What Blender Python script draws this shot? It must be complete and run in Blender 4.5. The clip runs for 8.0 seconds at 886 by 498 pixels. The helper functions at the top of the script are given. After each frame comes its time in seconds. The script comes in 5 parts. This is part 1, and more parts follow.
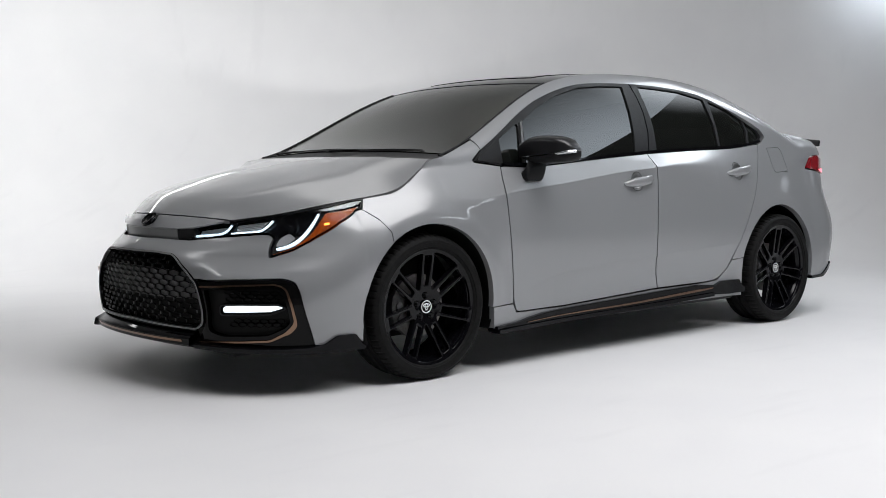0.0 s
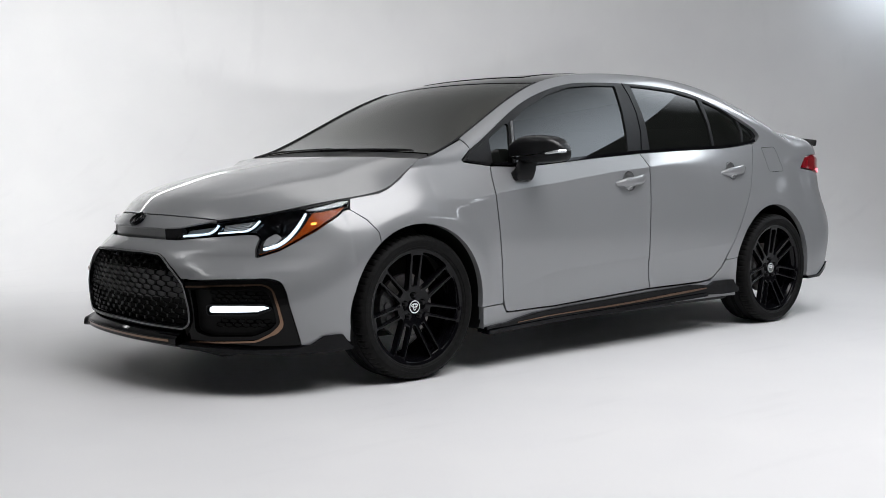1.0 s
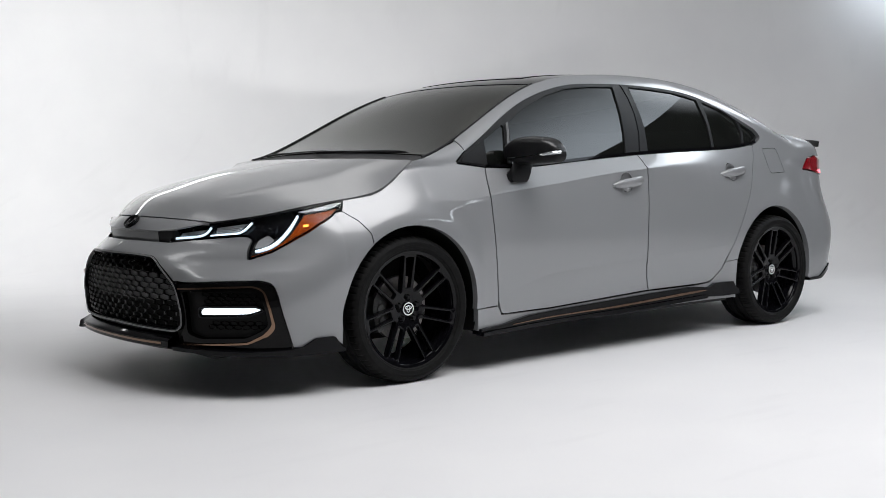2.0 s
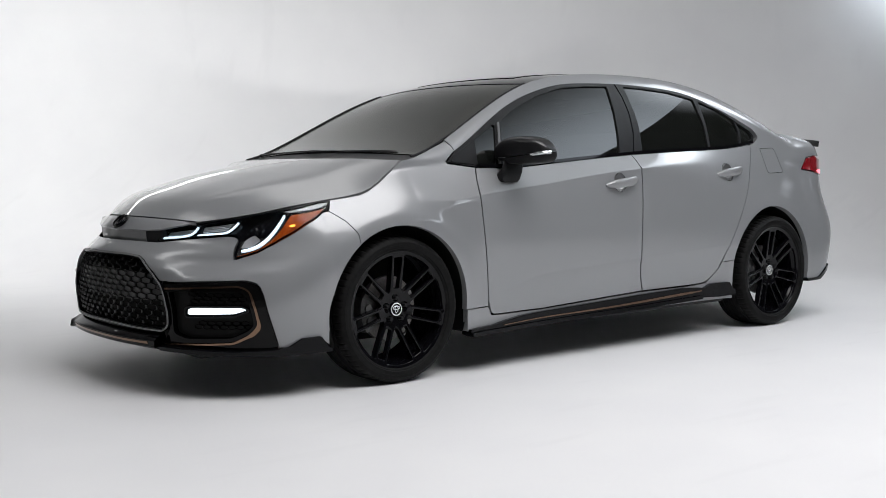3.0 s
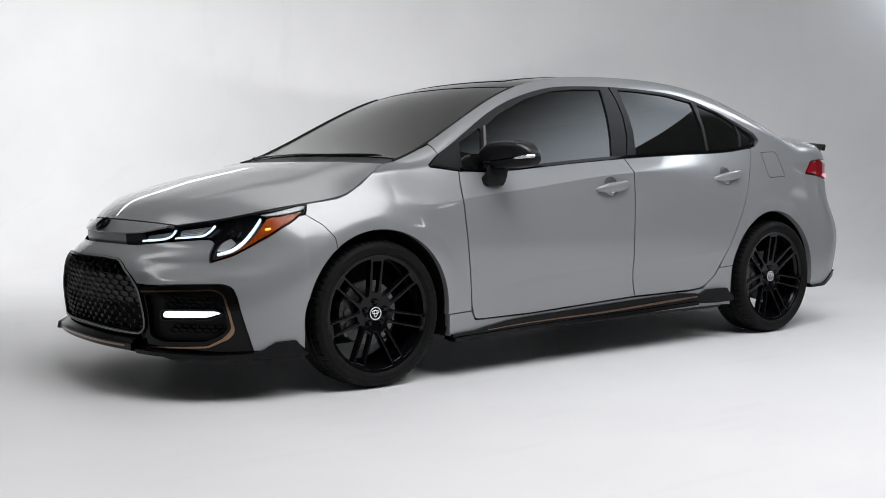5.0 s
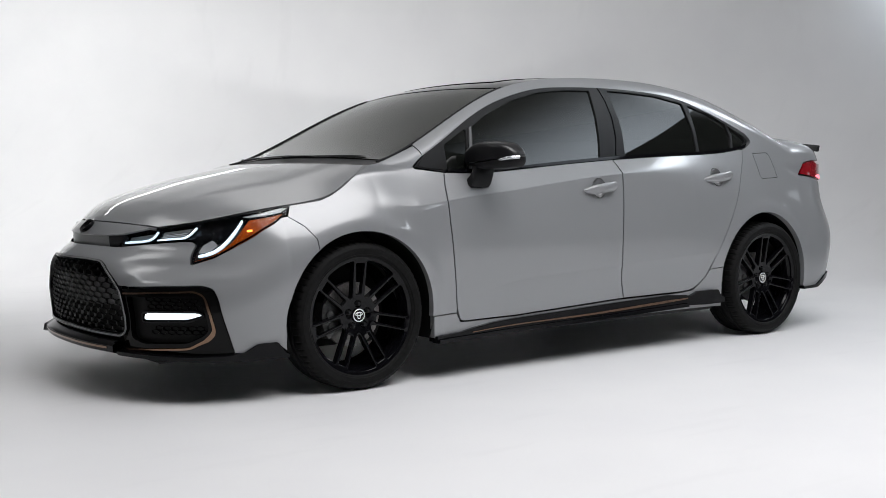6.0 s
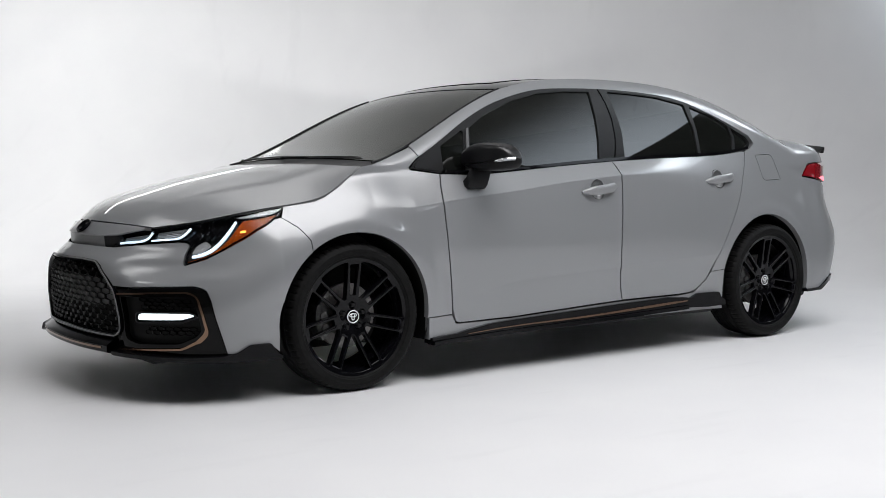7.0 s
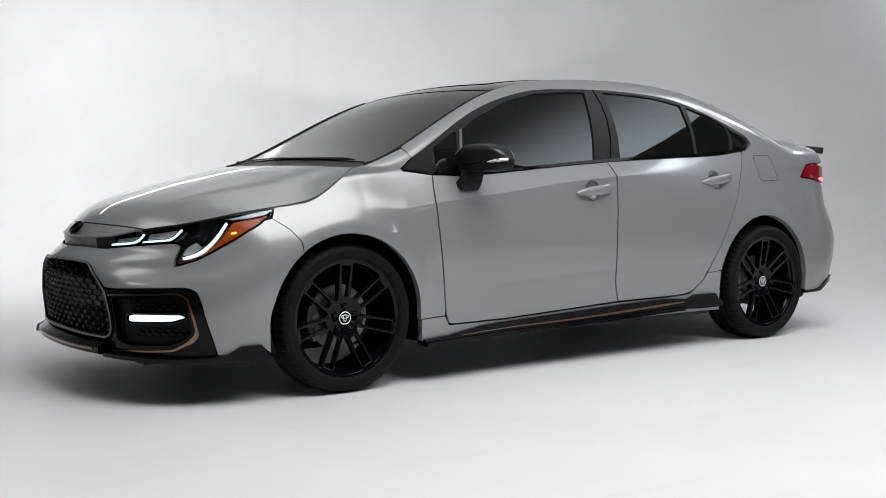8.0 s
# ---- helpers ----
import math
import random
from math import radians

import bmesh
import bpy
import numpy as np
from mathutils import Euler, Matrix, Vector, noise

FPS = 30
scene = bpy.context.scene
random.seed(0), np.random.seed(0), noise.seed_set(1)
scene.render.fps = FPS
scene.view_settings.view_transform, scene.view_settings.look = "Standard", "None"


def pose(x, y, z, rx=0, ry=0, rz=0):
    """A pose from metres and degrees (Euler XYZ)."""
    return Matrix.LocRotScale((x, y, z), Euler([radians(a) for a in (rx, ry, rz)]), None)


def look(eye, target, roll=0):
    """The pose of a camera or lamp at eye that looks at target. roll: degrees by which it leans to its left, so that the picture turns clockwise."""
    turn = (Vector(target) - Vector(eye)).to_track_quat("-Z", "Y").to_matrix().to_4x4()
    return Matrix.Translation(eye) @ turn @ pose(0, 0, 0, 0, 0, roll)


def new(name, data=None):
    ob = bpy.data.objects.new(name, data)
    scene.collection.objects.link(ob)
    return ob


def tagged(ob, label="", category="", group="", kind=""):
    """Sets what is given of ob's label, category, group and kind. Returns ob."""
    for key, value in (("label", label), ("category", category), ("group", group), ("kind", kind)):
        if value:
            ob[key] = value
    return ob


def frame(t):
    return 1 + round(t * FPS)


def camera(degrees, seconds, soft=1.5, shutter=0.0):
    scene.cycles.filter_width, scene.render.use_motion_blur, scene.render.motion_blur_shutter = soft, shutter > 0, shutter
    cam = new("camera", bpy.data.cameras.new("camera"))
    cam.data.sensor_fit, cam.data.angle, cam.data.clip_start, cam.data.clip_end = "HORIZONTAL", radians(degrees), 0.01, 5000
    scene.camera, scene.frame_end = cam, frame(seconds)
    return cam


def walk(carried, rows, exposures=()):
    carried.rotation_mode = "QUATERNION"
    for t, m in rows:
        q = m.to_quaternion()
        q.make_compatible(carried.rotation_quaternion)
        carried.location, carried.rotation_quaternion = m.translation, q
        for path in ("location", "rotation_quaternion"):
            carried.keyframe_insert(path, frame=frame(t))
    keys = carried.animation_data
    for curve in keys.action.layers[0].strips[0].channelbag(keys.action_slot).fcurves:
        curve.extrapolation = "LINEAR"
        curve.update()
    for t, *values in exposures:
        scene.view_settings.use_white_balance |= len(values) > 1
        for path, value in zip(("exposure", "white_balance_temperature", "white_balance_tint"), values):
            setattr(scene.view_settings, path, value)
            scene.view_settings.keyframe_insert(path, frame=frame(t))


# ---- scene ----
cam = camera(43.4, 8.0, soft=0.6)
PATH = [
    (0, (-3.085, -4.533, 0.927), (-1.783, -3.022, 0.779), -0.3),
    (0.5, (-3.051, -4.549, 0.93), (-1.753, -3.035, 0.781), -0.3),
    (1, (-3.011, -4.577, 0.928), (-1.72, -3.057, 0.779), -0.3),
    (1.5, (-2.975, -4.597, 0.921), (-1.694, -3.068, 0.775), -0.4),
    (3, (-2.831, -4.685, 0.922), (-1.581, -3.13, 0.778), -0.4),
    (3.5, (-2.776, -4.716, 0.93), (-1.543, -3.148, 0.784), -0.4),
    (4, (-2.717, -4.748, 0.925), (-1.497, -3.169, 0.783), -0.4),
    (5.5, (-2.543, -4.854, 0.923), (-1.363, -3.245, 0.786), -0.3),
    (6, (-2.494, -4.877, 0.916), (-1.319, -3.264, 0.783), -0.4),
    (6.5, (-2.445, -4.907, 0.922), (-1.285, -3.284, 0.788), -0.3),
    (7, (-2.406, -4.93, 0.932), (-1.258, -3.298, 0.795), -0.2),
    (7.5, (-2.365, -4.955, 0.931), (-1.228, -3.316, 0.795), -0.3),
    (8, (-2.335, -4.966, 0.924), (-1.202, -3.323, 0.792), -0.3),
]
walk(cam, [(t, look(eye, target, roll)) for t, eye, target, roll in PATH])

# ---- studio light ----
world = bpy.data.worlds.new("studio")
scene.world = world
world.use_nodes = True
world.node_tree.nodes["Background"].inputs["Color"].default_value = (0.9, 0.95, 1.0, 1)
world.node_tree.nodes["Background"].inputs["Strength"].default_value = 0.05


def softbox(name, eye, target, width, height, watts, colour=(1, 1, 1), spread=180, fade=0.0, roll=0):
    """A soft lamp; fade: how far its cloth darkens towards the rim."""
    data = bpy.data.lights.new(name, "AREA")
    data.shape, data.size, data.size_y, data.energy, data.color, data.spread = "RECTANGLE", width, height, watts, colour, radians(spread)
    ob = new(name, data)
    ob.matrix_world = look(eye, target, roll)
    if fade:
        data.use_nodes = True
        t = data.node_tree
        lamp, g = t.nodes["Emission"], t.nodes.new("ShaderNodeNewGeometry")
        far, ramp_node = t.nodes.new("ShaderNodeVectorMath"), t.nodes.new("ShaderNodeMapRange")
        far.operation = "DISTANCE"
        far.inputs[1].default_value = (0.5, 0.5, 0)
        t.links.new(g.outputs["Parametric"], far.inputs[0])
        ramp_node.interpolation_type = "SMOOTHSTEP"
        ramp_node.inputs["From Min"].default_value, ramp_node.inputs["From Max"].default_value = 0.5, 0.5 - fade
        ramp_node.inputs["To Min"].default_value, ramp_node.inputs["To Max"].default_value = 0.0, 1.0
        t.links.new(far.outputs["Value"], ramp_node.inputs["Value"])
        t.links.new(ramp_node.outputs["Result"], lamp.inputs["Strength"])
    return ob


def shade_cloth(ob, side=0.35):
    """A cloth lit from its lower edge: it darkens upward and towards one side."""
    t = ob.data.node_tree
    g, split = t.nodes.new("ShaderNodeNewGeometry"), t.nodes.new("ShaderNodeSeparateXYZ")
    t.links.new(g.outputs["Parametric"], split.inputs[0])
    up, across, both = t.nodes.new("ShaderNodeMapRange"), t.nodes.new("ShaderNodeMapRange"), t.nodes.new("ShaderNodeMath")
    for node, axis, lo, hi in ((up, "Y", 0.75, 0.0), (across, "X", 1.25, 0.2)):
        node.interpolation_type = "SMOOTHSTEP"
        node.inputs["From Min"].default_value, node.inputs["From Max"].default_value = lo, hi
        t.links.new(split.outputs[axis], node.inputs["Value"])
        t.links.new(node.outputs["Result"], both.inputs[0 if axis == "Y" else 1])
    both.operation = "MULTIPLY"
    t.links.new(both.outputs[0], t.nodes["Emission"].inputs["Strength"])


AHEAD, ACROSS, MIDDLE, WALL = Vector((0.62, 0.785, 0)), Vector((0.785, -0.62, 0)), Vector((1.2, -0.2, 0)), 5.6


def stage(ahead, across, up):
    """A place in the studio, by the way to the back wall and across it."""
    return MIDDLE + AHEAD * ahead + ACROSS * across + Vector((0, 0, up))


softbox("front_silk", stage(-3.4, 2.3, 5.75), stage(-3.4, 2.3, 0), 8.8, 4.8, 770, (0.995, 0.985, 1.0), fade=0.25, spread=160, roll=-38.3)
softbox("left_softbox", stage(-1.6, -5.6, 5.3), stage(-1.0, -2.0, 0.5), 3.0, 2.0, 46, fade=0.5, spread=140)
softbox("rear_silk", stage(3.0, -0.8, 5.75), stage(3.0, -0.8, 0), 8.0, 3.6, 90, (1.0, 0.99, 0.985), fade=0.45, spread=150, roll=-38.3)
# Unseen bluish fill, added to brighten the rear quarter and doors.
softbox("rear_side_fill", stage(3.1, 6.2, 5.3), stage(1.0, 1.4, 0.5), 4.4, 3.2, 105, (0.87, 0.935, 1.0), fade=0.5, spread=85)
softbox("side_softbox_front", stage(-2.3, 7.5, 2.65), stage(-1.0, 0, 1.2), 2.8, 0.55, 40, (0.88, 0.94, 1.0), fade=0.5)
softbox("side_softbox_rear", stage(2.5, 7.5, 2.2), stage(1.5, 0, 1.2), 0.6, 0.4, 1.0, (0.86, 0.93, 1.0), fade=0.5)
softbox("wall_softbox", stage(1.6, -6.2, 2.4), stage(5.6, -2.3, 1.7), 1.6, 1.6, 104, spread=130)
softbox("wall_tube", stage(5.4, -5.0, 3.41), stage(3.4, -5.0, 3.41), 5.2, 0.13, 13, roll=27)
softbox("corner_lamp", stage(5.1, 4.45, 2.95), stage(5.6, 4.4, 2.85), 0.3, 0.3, 4.5, (0.80, 0.89, 1.0))
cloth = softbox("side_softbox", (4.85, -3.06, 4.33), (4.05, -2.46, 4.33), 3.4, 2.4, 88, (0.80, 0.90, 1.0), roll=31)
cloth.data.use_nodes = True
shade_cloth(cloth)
# Unseen spot behind the car, added to lighten the upper wall.
added_uplight = new("added_wall_uplight", bpy.data.lights.new("added_wall_uplight", "SPOT"))
added_uplight.data.energy, added_uplight.data.spot_size, added_uplight.data.spot_blend, added_uplight.data.shadow_soft_size = 38, radians(136), 0.08, 0.05
added_uplight.matrix_world = look(stage(3.6, -1.3, 0.86), stage(3.6, -1.29, 3.0))

# ---- materials ----
def material(name, colour, rough=0.5, metal=0.0, coat=0.0, coat_rough=0.03, emit=None, strength=0.0, transmission=0.0, ior=1.5, spec=0.5):
    m = bpy.data.materials.new(name)
    m.use_nodes = True
    p = m.node_tree.nodes["Principled BSDF"].inputs
    p["Base Color"].default_value = (*colour, 1)
    p["Roughness"].default_value, p["Metallic"].default_value, p["IOR"].default_value = rough, metal, ior
    p["Coat Weight"].default_value, p["Coat Roughness"].default_value = coat, coat_rough
    p["Transmission Weight"].default_value, p["Specular IOR Level"].default_value = transmission, spec
    if emit:
        p["Emission Color"].default_value, p["Emission Strength"].default_value = (*emit, 1), strength
    return m


def textured(m, scale, low, high, bump=0.0, bump_scale=None, rough=None, detail=6):
    """Varies a material's colour between low and high, and its relief and gloss, by noise in metres."""
    t = m.node_tree
    p = t.nodes["Principled BSDF"]
    where = t.nodes.new("ShaderNodeTexCoord")
    a = t.nodes.new("ShaderNodeTexNoise")
    a.inputs["Scale"].default_value, a.inputs["Detail"].default_value = scale, detail
    t.links.new(where.outputs["Object"], a.inputs["Vector"])
    r = t.nodes.new("ShaderNodeValToRGB")
    r.color_ramp.elements[0].position, r.color_ramp.elements[1].position = 0.3, 0.7
    r.color_ramp.elements[0].color, r.color_ramp.elements[1].color = (*low, 1), (*high, 1)
    t.links.new(a.outputs["Fac"], r.inputs["Fac"])
    t.links.new(r.outputs["Color"], p.inputs["Base Color"])
    if rough:
        g = t.nodes.new("ShaderNodeMapRange")
        g.inputs["To Min"].default_value, g.inputs["To Max"].default_value = rough
        t.links.new(a.outputs["Fac"], g.inputs["Value"])
        t.links.new(g.outputs["Result"], p.inputs["Roughness"])
    if bump:
        b, n = t.nodes.new("ShaderNodeBump"), t.nodes.new("ShaderNodeTexNoise")
        n.inputs["Scale"].default_value, n.inputs["Detail"].default_value = bump_scale or scale * 8, 4
        t.links.new(where.outputs["Object"], n.inputs["Vector"])
        b.inputs["Strength"].default_value, b.inputs["Distance"].default_value = bump, 0.002
        t.links.new(n.outputs["Fac"], b.inputs["Height"])
        t.links.new(b.outputs["Normal"], p.inputs["Normal"])
    return m


PAINT = textured(material("grey_paint", (0.30, 0.31, 0.32), 0.40, 0.22, 1.0, 0.012), 900, (0.245, 0.251, 0.260), (0.295, 0.301, 0.311), detail=2)
BLACK = material("gloss_black", (0.004, 0.004, 0.005), 0.05, spec=0.17)
RIMBLACK = material("gloss_black_rim", (0.003, 0.003, 0.004), 0.06, spec=0.22)
TRIM = textured(material("black_plastic", (0.010, 0.010, 0.011), 0.40, spec=0.22), 400, (0.007, 0.007, 0.008), (0.014, 0.014, 0.015), 0.15, 1500, (0.36, 0.5))
# Near-black for unlit insides; their shade is put into the colour.
DARK = material("unlit_inside", (0.004, 0.004, 0.004), 0.8)
GLASS = material("tinted_glass", (0.008, 0.009, 0.008), 0.0, 0, 0, 0.0, transmission=0.12, ior=1.6)
WINDSCREEN = material("windscreen_glass", (0.010, 0.011, 0.007), 0.16, 0, 0, 0.0, transmission=1.0, ior=1.56)
WINDSCREEN.node_tree.nodes["Principled BSDF"].inputs["Specular Tint"].default_value = (0.97, 1.0, 0.80, 1)
FASCIA = material("fascia_black", (0.003, 0.003, 0.003), 0.05, spec=0.16)
LENS = material("clear_lens", (0.95, 0.97, 1.0), 0.01, 0, 0, 0.0, transmission=1.0, ior=1.22)
BRONZE = textured(material("bronze_trim", (0.22, 0.14, 0.09), 0.24, 1.0, 0.3), 600, (0.19, 0.118, 0.078), (0.26, 0.16, 0.105), detail=2)
RUBBER = textured(material("tyre_rubber", (0.010, 0.010, 0.010), 0.58, spec=0.14), 60, (0.004, 0.004, 0.004), (0.009, 0.009, 0.009), 0.3, 500, (0.55, 0.72))
STEEL = textured(material("brushed_steel", (0.34, 0.34, 0.34), 0.42, 1.0), 90, (0.16, 0.155, 0.15), (0.26, 0.25, 0.245), 0.1, 700)
SATIN = material("satin_black", (0.010, 0.010, 0.011), 0.30, 0, 0.0, spec=0.5)
SILVER = material("silver_badge", (0.80, 0.80, 0.82), 0.4, 0.3)
CHROME = material("chrome", (0.75, 0.76, 0.78), 0.08, 1.0)
CAST = textured(material("cast_metal", (0.15, 0.15, 0.15), 0.5, 0.8), 60, (0.11, 0.11, 0.11), (0.19, 0.19, 0.19), 0.3, 300)
LED = material("led_strip", (0.9, 0.95, 1.0), 0.3, emit=(0.66, 0.86, 1.0), strength=1.0)
FOG = material("fog_led", (0.9, 0.95, 1.0), 0.3, emit=(0.86, 0.97, 1.0), strength=1.25)
AMBER = textured(material("amber_reflector", (0.42, 0.075, 0.002), 0.35, 0, 0.0, 0.05, spec=0.12), 90, (0.17, 0.022, 0.001), (0.32, 0.058, 0.002), detail=2)
BULB = material("amber_bulb", (1.0, 0.5, 0.1), 0.3, emit=(1.0, 0.33, 0.03), strength=2.6)
RED = material("red_lens", (0.24, 0.004, 0.010), 0.12, 0, 1.0, 0.02)
REDLIT = material("lit_red_lens", (0.8, 0.05, 0.08), 0.3, emit=(1.0, 0.22, 0.28), strength=1.8)
REFLECTOR = material("lamp_reflector", (0.50, 0.52, 0.54), 0.22, 0.9)
LOUVRE = textured(material("lamp_louvre", (0.2, 0.2, 0.2), 0.35, 0.0), 300, (0.36, 0.363, 0.367), (0.46, 0.463, 0.467))
LAMPGREY = material("lamp_inner", (0.28, 0.285, 0.29), 0.35, 0.2)
PLATE = textured(material("grille_plate", (0.07, 0.07, 0.072), 0.36, 0.2, spec=0.6), 300, (0.11, 0.11, 0.112), (0.16, 0.16, 0.162))
CYC = textured(material("cyclorama_paint", (0.78, 0.78, 0.79), 0.55, spec=0.25), 1.6, (0.765, 0.765, 0.775), (0.80, 0.80, 0.805), 0.08, 60, (0.42, 0.62))
def scuffed(m):
    """Faint worn streaks on painted floor."""
    t = m.node_tree
    p = t.nodes["Principled BSDF"]
    link = p.inputs["Base Color"].links[0]
    before = link.from_socket
    where, place, n, r, mix = (t.nodes.new(k) for k in ("ShaderNodeTexCoord", "ShaderNodeMapping", "ShaderNodeTexNoise", "ShaderNodeValToRGB", "ShaderNodeMixRGB"))
    place.inputs["Scale"].default_value, place.inputs["Rotation"].default_value = (1.0, 5.0, 1.0), (0, 0, 0.9)
    n.inputs["Scale"].default_value, n.inputs["Detail"].default_value = 1.3, 11
    r.color_ramp.elements[0].position, r.color_ramp.elements[1].position = 0.60, 0.70
    r.color_ramp.elements[1].color = (0.055, 0.055, 0.055, 1)
    mix.inputs["Color2"].default_value = (0.45, 0.45, 0.46, 1)
    t.links.new(where.outputs["Object"], place.inputs["Vector"])
    t.links.new(place.outputs["Vector"], n.inputs["Vector"])
    t.links.new(n.outputs["Fac"], r.inputs["Fac"])
    t.links.new(r.outputs["Color"], mix.inputs["Fac"])
    t.links.new(before, mix.inputs["Color1"])
    t.links.new(mix.outputs["Color"], p.inputs["Base Color"])


scuffed(CYC)
POCKET = textured(material("pocket_black", (0.006, 0.006, 0.006), 0.5, spec=0.12), 300, (0.004, 0.004, 0.004), (0.009, 0.009, 0.009))
MESHBLACK = material("mesh_black", (0.016, 0.016, 0.017), 0.22, spec=0.7)
SATINGREY = textured(material("satin_grey", (0.12, 0.122, 0.125), 0.38, 0.3, 0.3, 0.1), 700, (0.19, 0.192, 0.196), (0.23, 0.232, 0.236), detail=2)
# Surfaces of the unseen room, toned to steer bounce and reflections.
DARKWALL = textured(material("dark_studio_wall", (0.06, 0.06, 0.06), 0.85), 2, (0.05, 0.05, 0.05), (0.075, 0.075, 0.075))
CEIL = material("unseen_ceiling", (0.55, 0.55, 0.54), 0.8)
GREYWALL = textured(material("studio_wall", (0.35, 0.35, 0.35), 0.8), 2, (0.33, 0.33, 0.33), (0.37, 0.37, 0.37))
DARKFLOOR = textured(material("grey_floor", (0.10, 0.10, 0.10), 0.6), 3, (0.24, 0.24, 0.24), (0.31, 0.31, 0.31))

# ---- building helpers ----
from mathutils import geometry


def link_mesh(name, mesh, mat, parent=None, label=""):
    ob = new(name, mesh)
    if mat and not mesh.materials:
        mesh.materials.append(mat)
    if parent:
        ob.parent = parent
    return tagged(ob, label)


def part(name, bm, mat, parent=None, label="", smooth=True):
    """Links a bmesh as one mesh object under a thing or a part."""
    mesh = bpy.data.meshes.new(name)
    bm.to_mesh(mesh)
    bm.free()
    if smooth:
        for p in mesh.polygons:
            p.use_smooth = True
        mesh.set_sharp_from_angle(angle=radians(35))
    return link_mesh(name, mesh, mat, parent, label)


def rounded(points, r=0.0):
    """An outline of (u, v) corners, or (u, v, radius), as a dense closed loop with its corners rounded."""
    n, out = len(points), []
    for i, p in enumerate(points):
        a, b, c = (np.array(points[(i + k) % n][:2], float) for k in (-1, 0, 1))
        rad = p[2] if len(p) > 2 else r
        la, lc = np.linalg.norm(a - b), np.linalg.norm(c - b)
        cut = min(rad, 0.48 * la, 0.48 * lc)
        if cut < 1e-4:
            out.append(b)
            continue
        p0, p1 = b + (a - b) / la * cut, b + (c - b) / lc * cut
        for k in range(7):
            t = k / 6
            out.append((1 - t) ** 2 * p0 + 2 * t * (1 - t) * b + t * t * p1)
    return np.array(out)


def arc(cx, cz, r, a0, a1, n=40, squash=1.0):
    a = np.radians(np.linspace(a0, a1, n))
    return [(cx + r * math.cos(t), cz + r * squash * math.sin(t)) for t in a]


def along(f, x0, x1, n=24):
    return [(float(x), float(f(x))) for x in np.linspace(x0, x1, n)]


def dense(loop, step):
    out, n = [], len(loop)
    for i in range(n):
        a, b = loop[i], loop[(i + 1) % n]
        k = max(1, int(math.ceil(np.linalg.norm(b - a) / step)))
        out += [a + (b - a) * j / k for j in range(k)]
    return np.array(out)


def area(loop):
    x, y = loop[:, 0], loop[:, 1]
    return 0.5 * np.sum(x * np.roll(y, -1) - np.roll(x, -1) * y)


def inward(loop, d):
    """The loop moved inward by d."""
    t = np.roll(loop, -1, 0) - np.roll(loop, 1, 0)
    t /= np.maximum(np.linalg.norm(t, axis=1), 1e-9)[:, None]
    n = np.stack([-t[:, 1], t[:, 0]], 1) * (1 if area(loop) > 0 else -1)
    return loop + n * d


def inside(p, loop):
    hit = np.zeros(len(p), bool)
    for a, b in zip(loop, np.roll(loop, -1, 0)):
        c = (a[1] > p[:, 1]) != (b[1] > p[:, 1])
        if abs(b[1] - a[1]) > 1e-12:
            hit ^= c & (p[:, 0] < (b[0] - a[0]) * (p[:, 1] - a[1]) / (b[1] - a[1]) + a[0])
    return hit


